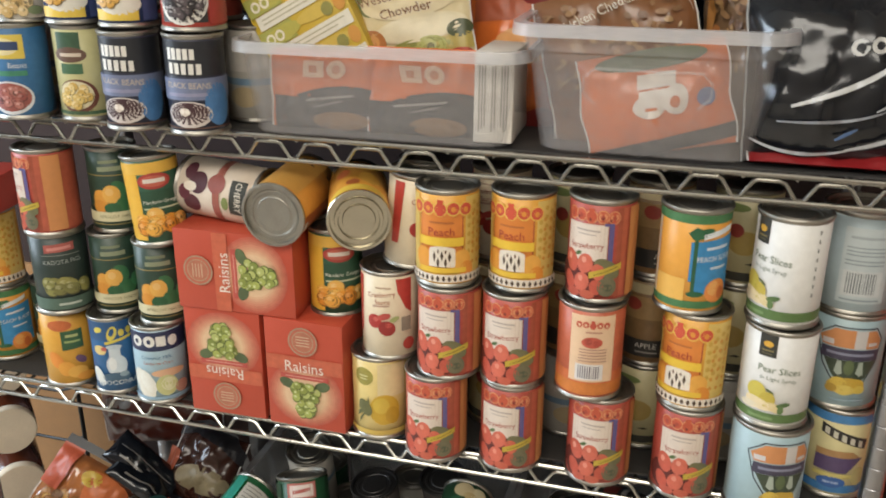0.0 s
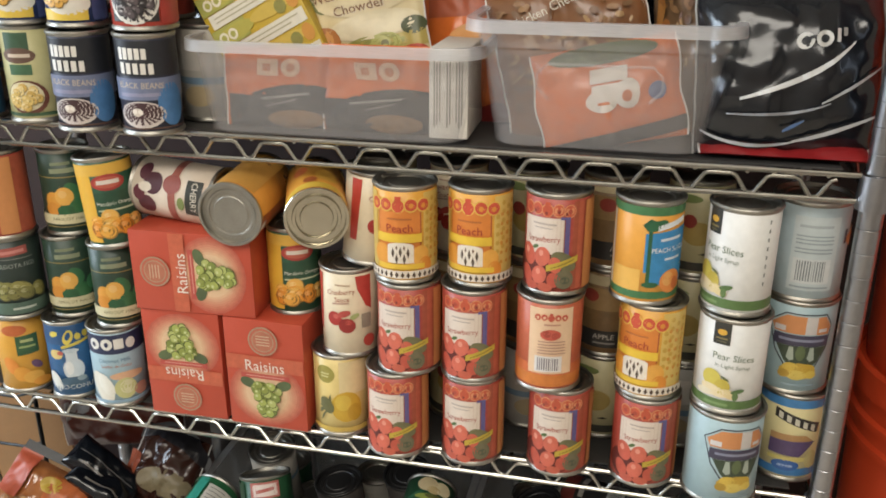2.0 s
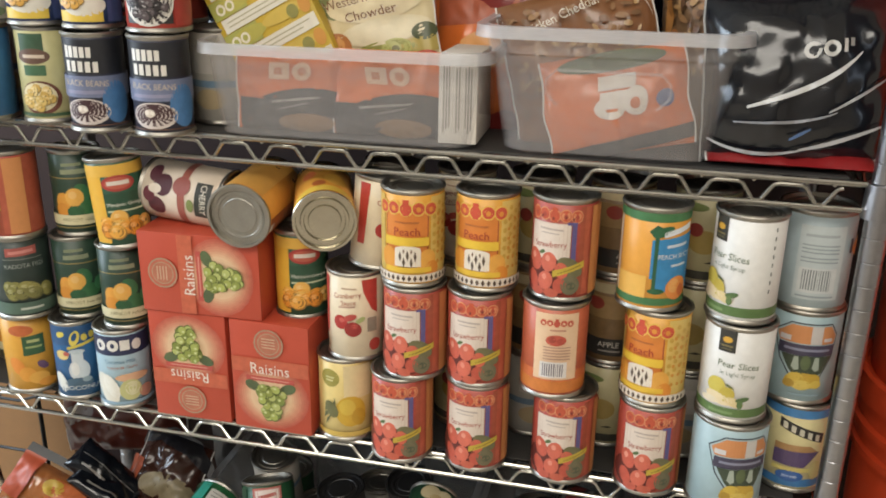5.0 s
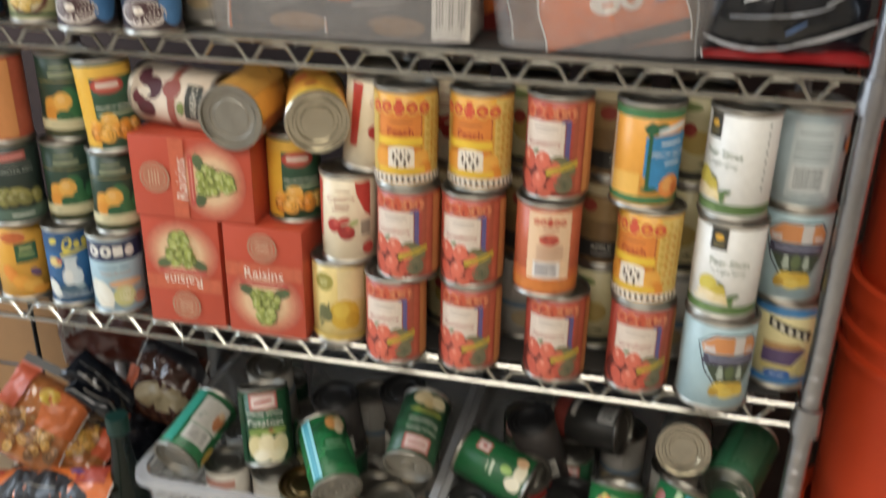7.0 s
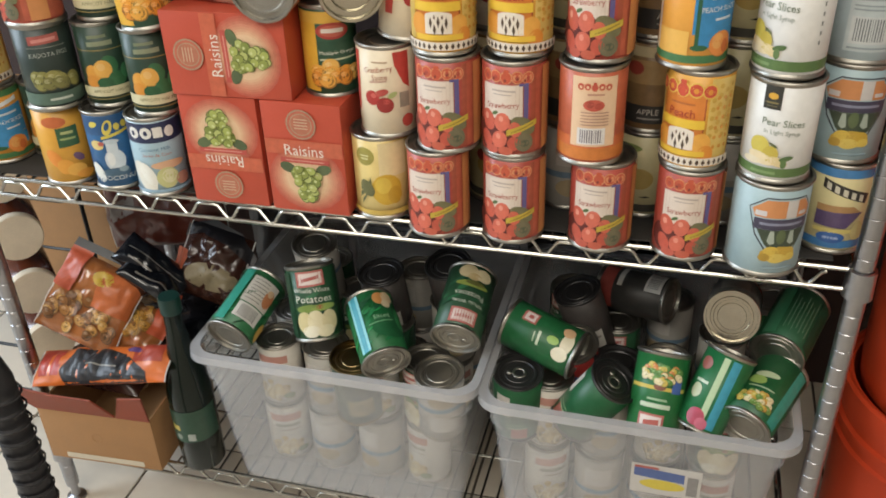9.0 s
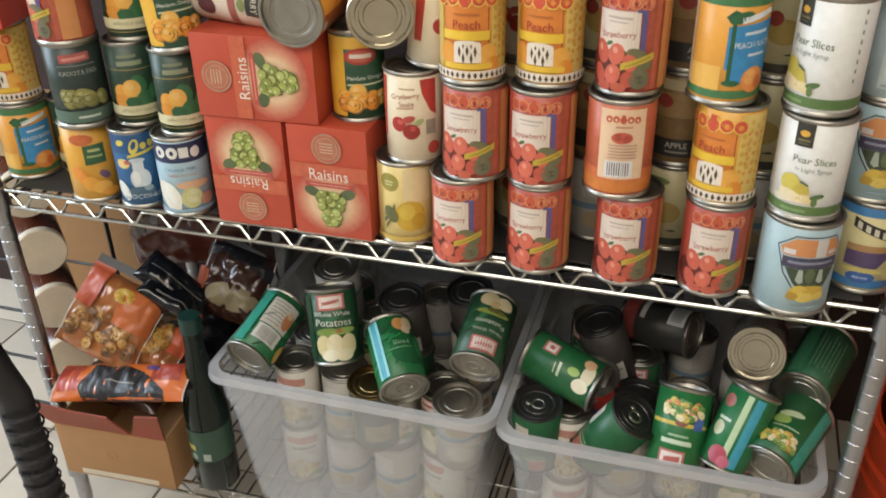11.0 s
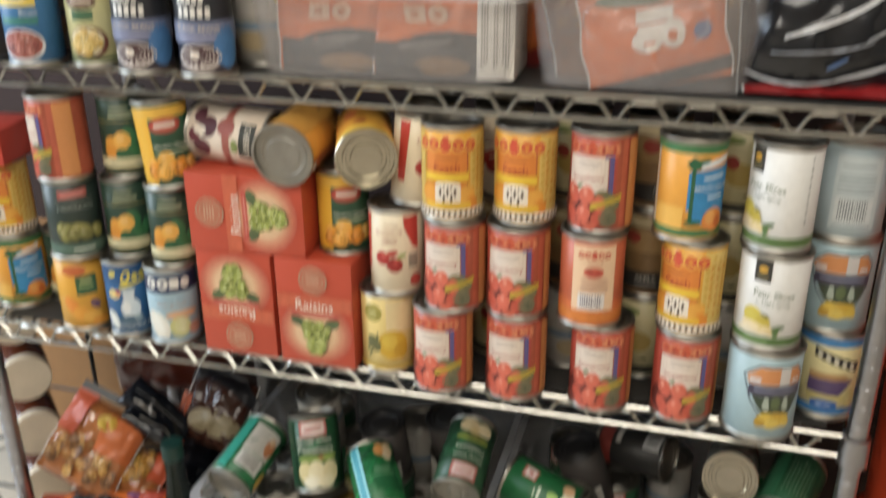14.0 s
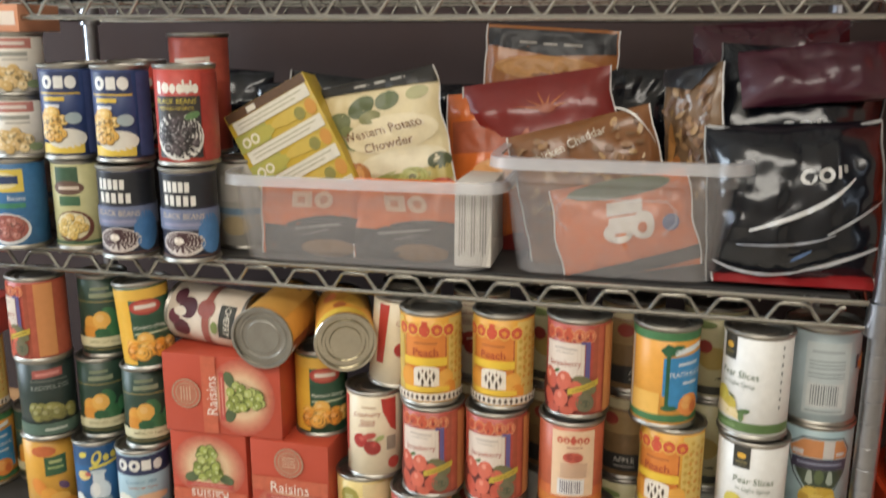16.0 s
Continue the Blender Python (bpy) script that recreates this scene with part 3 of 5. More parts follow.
design("yellowfruit", 0.0355, 0.112, "#e3a02c", [("r", "#2d5a34", -8, 20, 56, 84, 2), ("r", "#b8c27a", -2, 14, 74, 78), ("r", "#9fb46a", -4, 16, 66, 69), ("e", "#d9682f", -8, 92, 16, 8), ("e", "#ef8c2a", -18, 40, 9, 14, 30), ("e", "#f0a232", -6, 28, 11, 11), ("e", "#f2b040", 8, 22, 13, 9), ("e", "#6d4a6e", 14, 40, 8, 5, -40), ("e", "#ee9a2c", 18, 14, 12, 6)])
design("figs", 0.0365, 0.112, "#22322c", [("r", "#b5524a", -18, 20, 88, 99, 2), ("r", "#d88a80", -14, 16, 91, 95, 2), ("t", "#9fa8a0", "KADOTA FIGS", 8.5, 3, 74, 1, 0.9), ("r", "#7c8378", -22, 26, 83, 84), ("r", "#4f6a5a", -120, 120, 8, 24), ("r", "#c3cdc0", -8, 20, 14, 17)] + bunch(RNG, ["#8d8a42", "#7d7a3a", "#9a9448"], 2, 40, 28, 9, 9, 9))
design("applepie", 0.037, 0.112, "#8f6a3e", [("r", "#26231f", -60, 60, 12, 34), ("t", "#c9c3b5", "APPLE", 9.5, 4, 26), ("r", "#9a948a", -8, 18, 17, 19), ("r", "#b08a52", -60, 60, 60, 88), ("r", "#c9b78a", -60, 60, 92, 104), ("e", "#a8392c", -14, 78, 10, 8)])
design("applecream", 0.037, 0.112, "#cfc48f", [("r", "#3c3a2e", -60, 60, 8, 18), ("e", "#b89a4a", 0, 52, 18, 14), ("e", "#7b8a48", -14, 92, 16, 5), ("p", "#2f2a20", [(2, 28), (10, 30), (16, 28), (10, 27)]), ("e", "#a6352c", -10, 66, 8, 8)])
design("luckypie", 0.0375, 0.113, "#ead9c4", [("e", "#5a2430", 18, 26, 12, 12), ("e", "#4a1b28", -10, 34, 14, 13), ("e", "#6a2a38", 4, 16, 10, 8), ("e", "#53222f", -24, 20, 12, 8), ("e", "#efe2d0", -4, 24, 6, 9), ("r", "#a8584a", -60, 60, 56, 66), ("e", "#9a4a40", -12, 60, 12, 12), ("r", "#26261c", -20, 22, 80, 102), ("t", "#e6dcc6", "CHERRY", 12, 0, 91, 0, 0.8), ("e", "#7d8a46", 10, 74, 8, 5)])
design("plainorange", 0.0385, 0.114, "#dd8f2c", [("r", "#e6a544", -60, 0, 8, 105), ("r", "#b4602a", 30, 60, 8, 105), ("r", "#dfe2e2", 38, 48, 8, 18), ("e", "#6a3c1c", 10, 90, 3, 3), ("e", "#7a4a22", -14, 84, 3, 2)])
design("ribbedorange", 0.036, 0.112, "#e0952c", [("e", "#c2402c", 10, 84, 7, 5), ("e", "#d9682f", -16, 70, 9, 12), ("e", "#efb13c", 16, 50, 14, 18), ("r", "#f0c23c", -60, 60, 8, 24), ("e", "#b5541f", -4, 34, 8, 8)], TINSHINE, 3.2)
# upper shelf
design("whitebean", 0.034, 0.113, "#e4ddcf", [("r", "#c98a7a", -26, 26, 82, 96), ("r", "#9a9a90", -18, 22, 70, 76), ("r", "#b3afa4", -12, 22, 62, 65)] + bunch(RNG, ["#e3c98a", "#d8b870", "#eed9a6"], -2, 32, 22, 16, 5.5, 26) + [("e", "#7f8f62", 22, 20, 9, 6)])
design("whiteshort", 0.034, 0.0745, "#e4ddcf", [("r", "#c4766a", -26, 26, 56, 68), ("r", "#ded0c6", -18, 18, 60, 64), ("r", "#9a9a90", -16, 20, 47, 52), ("r", "#b3afa4", -8, 20, 42, 44)] + bunch(RNG, ["#dcb878", "#d0a860", "#e8cc92"], -2, 22, 22, 11, 5.5, 24) + [("e", "#7f8f62", 24, 14, 8, 5)])
design("tallred", 0.037, 0.148, "#b03a2c", [("r", "#c9503c", -60, 60, 90, 140), ("r", "#e3d3c2", -22, 24, 108, 119, 3), ("r", "#b03a2c", -18, 18, 112, 114, 3), ("e", "#8a2a20", -6, 60, 22, 22), ("r", "#d8b48a", -30, 30, 84, 88)])
design("chickpea", 0.0335, 0.1125, "#24386f", [("r", "#1d2c5a", -24, 26, 80, 104), ("e", "#ecebe4", -12, 92, 7, 8), ("e", "#1d2c5a", -12, 92, 2.4, 3.5), ("r", "#ecebe4", -3, 8, 85, 99), ("e", "#ecebe4", 16, 92, 6.5, 7.5), ("r", "#d8b13c", -24, 26, 78, 80), ("r", "#e0bb3f", -18, 8, 70, 75), ("r", "#dfe0e4", -18, 2, 62, 66), ("r", "#eac53f", -26, 26, 8, 20), ("e", "#e7e3d4", 6, 26, 24, 12)] +
       bunch(RNG, ["#e6b04a", "#dba03c", "#f0c56c"], -8, 42, 14, 17, 5.5, 26) + [("e", "#9fb0b4", 16, 50, 9, 7), ("r", "#3a4a80", 30, 50, 8, 105)])
design("blackbeans", 0.0355, 0.1145, "#c63a2b", [("r", "#ede6d8", -26, -20, 82, 96), ("e", "#ede6d8", -13, 89, 5, 6)] + [("e", "#ede6d8", u, 88, 3.6, 5.4) for u in (-4, 4, 12, 21)] + [("r", "#ede6d8", 7, 9.5, 84, 98), ("r", "#ede6d8", 15, 17.5, 84, 97), ("r", "#2a2422", -26, 26, 10, 80), ("t", "#dcc33a", "BLACK BEANS", 8.2, -2, 74, 0, 0.9), ("t", "#d9b93a", "FRIJOLES NEGROS", 5.6, -2, 66, 0, 0.9), ("e", "#e6e1d8", 0, 34, 28, 27), ("e", "#3a3031", 0, 36, 26, 25), ("e", "#5f8a4e", 16, 58, 9, 4, 20), ("r", "#b8342a", 28, 60, 8, 105)] +
       bunch(RNG, ["#2a2326", "#453a3d", "#1d181a", "#574b4e"], 0, 36, 21, 19, 4.0, 46) + [("e", "#b9b4b4", RNG.uniform(-18, 18), RNG.uniform(20, 52), 0.9, 0.9) for _ in range(34)])
design("ranch", 0.0335, 0.111, "#20243a", [("r", "#181a22", -120, 120, 66, 104)] + [("r", "#e9e6de", u, u + 5.2, 84 + 0.1 * k, 97 - 0.3 * k) for k, u in enumerate((-24, -17, -10, -3, 4))] + [("r", "#e9e6de", u, u + 5.4, 69 - 0.2 * k, 81 - 0.3 * k) for k, u in enumerate((-22, -14, -6, 2, 10))] +
       [("r", "#6f7a9c", -120, 120, 40, 64), ("t", "#c9b8a4", "BLACK BEANS", 9.5, -1, 56, -2, 0.85), ("e", "#3f78b4", 32, 34, 16, 24), ("r", "#8f8fb0", -26, 20, 44, 48), ("e", "#cfc4bd", -2, 24, 26, 15), ("e", "#3c1d22", -2, 25, 23, 12.5), ("e", "#d4c4b4", -6, 27, 6, 4.5), ("e", "#f0e6da", -9, 28, 2.6, 3), ("e", "#f0e6da", -3, 27, 2.6, 3), ("e", "#d8c8b8", -6, 24, 3, 2), ("r", "#5f4034", -50, 50, 8, 9.5)])
design("bluebeans", 0.0345, 0.112, "#2f6fa8", [("r", "#e6c94a", -30, 18, 72, 100), ("e", "#f0e2a8", -6, 86, 18, 10), ("r", "#2b3f6a", -22, 12, 82, 92), ("r", "#3c8f6a", -30, 18, 52, 58), ("t", "#d5e0ea", "Beans", 9, 8, 64), ("e", "#d8dde0", -6, 26, 28, 20), ("e", "#a8564c", -6, 27, 25, 17)] + bunch(RNG, ["#b86558", "#9c4a42", "#c4776a"], -6, 27, 20, 12, 5, 22))
design("organic", 0.0325, 0.112, "#ccc68a", [("r", "#33563a", -20, 10, 80, 104), ("e", "#6a4a3a", -4, 78, 20, 9), ("r", "#d8c6b0", -16, 10, 76, 80), ("r", "#3f6a46", -16, 10, 56, 68), ("e", "#6a3526", 0, 30, 24, 20), ("e", "#e8dcb0", -2, 31, 21, 17), ("r", "#3a5a38", -120, 120, 8, 12)] + bunch(RNG, ["#e6c46a", "#d9b052", "#f0d48a"], -2, 30, 16, 12, 4.6, 24))
# green vegetable cans
G = "#0f6430"
def leafy(rng, base, u0, u1, v0, v1, count):
    """Soft slanting streaks of lighter and darker green, as on leafy labels."""
    out = []
    for k in range(count):
        d = rng.choice((0.72, 0.85, 1.2, 1.45))
        c = [min(255, int(int(base[i:i + 2], 16) * d + 3)) for i in (1, 3, 5)]
        out.append(("e", "#%02x%02x%02x" % tuple(8 * round(x / 8) if x < 248 else 248 for x in c), rng.uniform(u0, u1), rng.uniform(v0, v1), rng.uniform(6, 15), rng.uniform(1.2, 3), rng.uniform(15, 50)))
    return out


design("veg_a", 0.036, 0.112, G, leafy(RNG, G, -50, 50, 10, 100, 26) + [("r", "#cfcac0", -24, 20, 48, 96), ("r", "#dcd9d2", -22, 18, 20, 46)] + bars("#50504c", -16, 12, 23, 43, 18) + [("r", "#8d8d84", -20, 4, v, v + 1.5) for v in (90, 84, 78, 72, 66, 60, 54)] + [("e", "#c87a4a", 12, 70, 8, 16), ("e", "#d8b48a", 11, 80, 5, 6), ("r", "#14552a", -120, 120, 98, 105), ("r", "#2aa08a", -45, -28, 8, 104), ("e", "#d8b24a", 34, 24, 8, 16)])
design("veg_b", 0.036, 0.112, "#164c28", leafy(RNG, "#164c28", -50, 50, 40, 80, 20) + [("r", "#c9685f", -22, 18, 82, 105), ("r", "#ecdcd4", -19, 15, 85, 102), ("r", "#c0584e", -14, 10, 91, 96, 3), ("t", "#e2e6d6", "Whole White", 9.5, -2, 76, -3), ("t", "#e6ead8", "Potatoes", 15, -1, 63, -3), ("e", "#7d9a3c", -10, 50, 18, 6), ("e", "#94ad48", 12, 50, 18, 5), ("e", "#b05a34", 6, 51, 5, 3), ("e", "#dccb92", -18, 30, 12, 16), ("e", "#efe2b6", -2, 32, 12, 15), ("e", "#e6d6a2", 18, 29, 12, 16), ("e", "#f6efd2", -10, 16, 13, 9), ("e", "#f1e6be", 10, 15, 13, 9), ("r", "#123f22", -120, -34, 8, 104), ("r", "#123f22", 36, 120, 8, 104)])
# The two turquoise strips paint the window's bluish highlight into the label.
design("veg_c", 0.036, 0.112, "#0f6a30", leafy(RNG, "#0f6a30", -50, 50, 10, 100, 34) + [("r", "#7fd0d8", -38, -22, 8, 104), ("r", "#2fa3b8", -34, -26, 8, 104), ("e", "#d8934a", 8, 90, 10, 11), ("e", "#e3c496", 20, 92, 9, 11), ("e", "#e8d3ac", 16, 80, 7, 7), ("e", "#156030", 14, 40, 26, 20), ("t", "#9fd0a4", "Sliced", 10, 4, 58, 4), ("r", "#6fb07a", -16, 20, 48, 50, 4), ("e", "#2f9a52", 32, 54, 8, 20)])
design("veg_d", 0.036, 0.112, "#1b4a2a", leafy(RNG, "#1b4a2a", -50, 50, 40, 80, 20) + [("r", "#c9685f", -20, 18, 8, 32), ("r", "#ecdcd4", -17, 15, 11, 29), ("r", "#c0584e", -12, 10, 17, 22, 2), ("t", "#d5dcc8", "Potatoes", 12, 0, 56, 180), ("t", "#d5dcc8", "Whole White", 8, 0, 43, 180), ("e", "#8a9a3a", 0, 74, 24, 5), ("e", "#5a5a24", 4, 76, 14, 4), ("e", "#d9c392", -10, 94, 14, 11), ("e", "#e6d6a8", 12, 92, 13, 10), ("e", "#c8ac74", 0, 86, 9, 6)])
design("veg_e", 0.036, 0.112, "#12702f", [("r", "#c9685f", -20, 14, 8, 30), ("r", "#efe0da", -17, 11, 11, 27), ("r", "#c4564c", -12, 8, 15, 22, 3), ("r", "#cfe0c4", -20, 20, 38, 44), ("r", "#9ec49a", -12, 14, 48, 51), ("r", "#dcc34a", -40, 40, 62, 67), ("e", "#8a4a34", 2, 66, 8, 4), ("r", "#3a62b8", 18, 32, 60, 78)] + bunch(RNG, ["#d9c04a", "#e0843a", "#5f9a3a", "#efe0a8", "#3f7f34"], 0, 84, 26, 12, 4.4, 44))
# Full-height cyan and pale strips are this can's highlight, put into the print.
design("veg_f", 0.033, 0.112, "#117038", [("r", "#38a8c8", 8, 20, 8, 104), ("r", "#b9d8a8", -4, 4, 8, 104), ("e", "#c23a56", -8, 18, 12, 12), ("e", "#d8607a", 2, 12, 8, 8), ("e", "#c9d0a8", -22, 50, 8, 10), ("e", "#a8584c", -24, 88, 9, 9), ("r", "#cfe0c4", -28, -10, 62, 66)])
design("veg_g", 0.036, 0.112, "#0c5c2a", [("e", "#d9c392", -6, 26, 20, 9), ("r", "#2a9c88", 26, 44, 8, 104), ("e", "#9ac05a", -14, 58, 12, 8), ("e", "#c9dcb0", -6, 70, 16, 5, 10), ("r", "#b8d2a8", -20, 14, 46, 48, 3)] + bunch(RNG, ["#d9c04a", "#e0a03a", "#efe0a8", "#6f9a3a"], 0, 26, 24, 12, 4.4, 36))
design("veg_h", 0.036, 0.112, "#10602c", [("r", "#c9685f", -28, -10, 22, 44), ("r", "#ead9d2", -26, -12, 25, 41), ("r", "#c0584e", -22, -16, 30, 37), ("e", "#145a2a", 6, 62, 20, 20), ("r", "#c9d8b8", -6, 14, 54, 58, 2), ("r", "#a8c29a", -2, 12, 48, 50, 2), ("e", "#8fb84a", -2, 76, 6, 9), ("e", "#e0d4b0", -6, 96, 16, 9), ("e", "#efe6c8", 12, 92, 10, 12), ("e", "#d8a878", -22, 92, 8, 9)])
design("darkcan", 0.036, 0.112, "#3a3430", [("r", "#c9c4b8", -16, 16, 60, 92), ("r", "#8d877a", -12, 12, 70, 74)], TINDARK)
design("veg_k", 0.036, 0.112, "#0f5a2c", [("r", "#9fbf94", -16, 14, 82, 85, 1), ("r", "#8db083", -12, 12, 76, 78, 1), ("r", "#e0d8cc", 10, 32, 20, 60), ("r", "#b9685c", -16, 8, 84, 104)], TINDARK)
design("veg_m", 0.036, 0.112, "#1a5a34", [("r", "#6f9a7a", -9 + 5 * k, -8 + 5 * k, 22 + 6 * (k % 2), 94 - 7 * (k % 3)) for k in range(8)] + [("r", "#2f7a52", -32, -14, 8, 104), ("r", "#17472b", 26, 50, 8, 104)])
design("bareend", 0.036, 0.112, "#5a5850", [("r", "#8d877a", -20, 20, 30, 80)], TINSHINE, 1.6)
design("goldend", 0.036, 0.112, "#3a4a34", [("r", "#9a8a5a", -20, 20, 60, 92)], mat("gold_lacquered_tin", "#8a7550", 0.35, 1.0, 0.2, 60))
design("redcan", 0.036, 0.112, "#a8251f", [("e", "#c9402f", -8, 60, 14, 13), ("e", "#d85a44", 12, 70, 11, 12), ("e", "#4a62a0", 8, 40, 9, 7), ("e", "#c23a2c", 10, 90, 12, 9)])
design("blackwhite", 0.036, 0.112, "#2a2826", [("r", "#d5d2cc", -20, 20, 8, 34), ("r", "#a03a30", -60, 60, 84, 105), ("r", "#cfcac2", -20, 20, 70, 78)] + bars("#2a2826", -14, 12, 12, 30, 14))
design("graycan", 0.036, 0.112, "#b8b2a6", [("r", "#6f8fa8", -60, 60, 44, 52), ("r", "#d0cac0", -20, 20, 60, 92), ("e", "#b09a72", 0, 30, 20, 12)])

ZS = 0.6508
H3 = 0.1126


def stand(key, x, y, level, label, group="cans on the middle shelf", spin=0.0, base=ZS, lean=(0, 0)):
    return can(key, pose(x, y, base + level * H3, lean[0], lean[1], 0), label, group, spin)


for x, y, kinds in ((0.708, -0.002, ("strawberry",)), (0.799, 0.004, ("strawberry", "strawberry")), (0.902, 0.006, ("strawberry",)), (0.9995, 0.008, ("strawberry",))):
    stand("strawberry", x, y, 0, "red strawberry pie filling can with paper label", spin=RNG.uniform(2, 9))
stand("strawberry", 0.723, 0.0, 1, "red strawberry pie filling can stacked on another", spin=2)
stand("strawberry", 0.799, 0.002, 1, "red strawberry pie filling can stacked on another", spin=3)
stand("peach", 0.720, 0.002, 2, "yellow and orange peach pie filling can", spin=6)
stand("peach", 0.8035, 0.012, 2, "yellow and orange peach pie filling can", spin=-8)
stand("backlabel", 0.886, 0.0, 1, "orange fruit can turned with its bar code outward", spin=12)
stand("strawberry", 0.889, 0.01, 2, "red strawberry pie filling can on top of a stack", spin=-6).scale = (0.985, 0.985, 1.02)
stand("peach", 0.9975, 0.008, 1, "yellow and orange peach pie filling can", spin=-25)
stand("islandpeach", 0.9845, 0.008, 2, "orange and blue peach slices can with green bands", spin=0).scale = (0.955, 0.955, 1.02)
stand("pineblue", 1.086, -0.002, 0, "wide pale blue pineapple can with orange logo", spin=4)
stand("pear", 1.0825, 0.0, 0.99, "wide white pear slices can with green foot band", spin=5)
stand("pear", 1.0795, 0.006, 1.98, "wide white pear slices can with green foot band", spin=-28).scale = (0.975, 0.975, 1.05)
stand("bluepie", 1.163, 0.06, 0, "yellow and blue dessert filling can with dark banner", spin=6)
stand("pineblue", 1.155, 0.066, 0.99, "wide pale blue pineapple can with orange logo", spin=-12)
stand("blueback", 1.153, 0.066, 1.98, "pale blue can turned with its bar code outward", spin=6)
stand("pineapple", 0.6285, 0.026, 0, "cream and yellow pineapple juice can", spin=6)
stand("cherry", 0.643, 0.026, 1, "cream cranberry sauce can with red fruit", spin=6)
stand("cherry", 0.665, 0.045, 2, "cream cranberry sauce can with red fruit, leaning", spin=40, lean=(0, 5))
stand("cocomilk", 0.318, 0.020, 0, "pale blue coconut milk can with navy band", spin=18)
stand("cocojug", 0.247, 0.024, 0, "blue coconut cream can with white jug", spin=30)
stand("yellowfruit", 0.172, 0.026, 0, "yellow canned fruit with green panel", spin=34)
stand("apricot", 0.329, 0.026, 1, "dark green apricot halves can", spin=32)
stand("mandarin", 0.343, 0.02, 2, "yellow and green mandarin orange can leaning", spin=32, lean=(0, -5))
stand("apricot", 0.253, 0.04, 1, "dark green apricot halves can", spin=34)
stand("apricot", 0.262, 0.045, 2, "dark green apricot halves can", spin=34)
stand("figs", 0.182, 0.02, 1, "dark green canned figs", spin=38)
stand("strawberry", 0.186, 0.014, 2, "red strawberry pie filling can with paper label", spin=-30)
stand("apricot", 0.093, 0.1, 0, "dark green apricot halves can", spin=30)
stand("islandpeach", 0.034, 0.066, 0, "orange and blue peach slices can with green bands", spin=20)
stand("peach", 0.034, 0.066, 1, "yellow and orange peach pie filling can", spin=8)
# the row behind
for x, kinds in ((0.76, ("applecream", "applepie", "cherry")), (0.852, ("graycan", "applepie", "applecream")), (0.945, ("applecream", "applepie", "applepie")), (1.04, ("graycan", "applecream", "applecream")), (0.67, ("applepie", "applepie", "applecream")), (0.58, ("graycan",)), (1.13, ("graycan", "graycan"))):
    for k, key in enumerate(kinds):
        stand(key, x, 0.10 if x < 1.1 else 0.15, k, "pie filling can in the row behind", "cans behind the front row", spin=RNG.uniform(-15, 15))


def axis_pose(p, a, spin=0.0):
    z = Vector(a).normalized()
    y = -(Vector((0.95, -0.9, 1.25)) - Vector(p))
    y = (y - y.dot(z) * z).normalized()
    x = y.cross(z)
    return Matrix.Translation(p) @ Matrix((x, y, z)).transposed().to_4x4() @ pose(0, 0, 0, 0, 0, spin)


can("luckypie", axis_pose((0.372, 0.05, 0.942), (0.985, -0.1, -0.06), 10), "cherry pie filling can lying on its side", "cans lying on the boxes")
can("plainorange", axis_pose((0.518, -0.022, 0.937), (-0.03, 0.99, 0.05), 0), "orange can lying with its dull end outward", "cans lying on the boxes")
can("ribbedorange", axis_pose((0.624, -0.022, 0.941), (-0.36, 0.92, 0.05), 0), "orange can lying with its ribbed end outward", "cans lying on the boxes")
can("mandarin", pose(0.564, 0.05, 0.7975), "green and yellow mandarin orange can", "cans on the middle shelf", 24)

# ---- raisin cartons ----
def raisin_print():
    s = [("e", "#%02x%02x%02x" % (196 + 5 * k, 84 + 15 * k, 60 + 12 * k), 0, -27, 51 - 3.2 * k, 45 - 2.6 * k) for k in range(8)]
    s += [("r", "#cf5a38", -52, 52, 6, 26), ("e", "#a98a6a", 0, 48, 20, 20), ("e", "#c25a40", 0, 48, 18, 18), ("e", "#b08a68", 0, 48, 15, 15), ("e", "#b9674a", 0, 48, 13.5, 13.5)]
    s += [("r", "#c9a482", -9, 9, v, v + 1.6) for v in (42, 46, 50, 54)]
    s += [("t", "#f0e0cf", "Raisins", 21, 0, 12, 0, 0.95), ("r", "#c4483a", -33, 33, -5, 2), ("r", "#d98a78", -26, 26, -2.4, -0.8), ("e", "#4c5a34", -24, -12, 11, 7, -20), ("e", "#55653a", 24, -12, 11, 7, 20)]
    rng = random.Random(4)
    for k in range(46):
        f = rng.random()
        gu, gv = rng.uniform(-1, 1) * (22 - 15 * f), -12 - 42 * f
        s += [("e", "#5a6424", gu + 0.5, gv - 0.7, 6.0, 6.0), ("e", ("#8f9a3c", "#a3ad4c", "#7d8a34", "#b4bb62")[k % 4], gu, gv, 5.4, 5.4), ("e", "#c9cf8c", gu - 1.4, gv + 1.7, 2.0, 1.7)]
    return artwork(flat, s)


pb, pm = raisin_print()
RAISIN = to_mesh(pb, pm, "print")
CARTON = mat("red_carton", "#b84c36", 0.45, 0, 0.1, 30)


def raisin_box(m, label, spin):
    root = thing("raisin_box", m, label, "carton", "raisin cartons")
    w, h = (0.104, 0.148) if spin % 180 == 0 else (0.156, 0.104)
    part("carton", box(bmesh.new(), -w / 2, w / 2, 0, 0.13, 0, h, 0.0012), CARTON, root)
    p = share("print", RAISIN, root)
    p.matrix_local = pose(0, -0.0002, h / 2, 0, spin, 0) @ Matrix.Diagonal((0.98, 1, 0.98, 1))
    return root


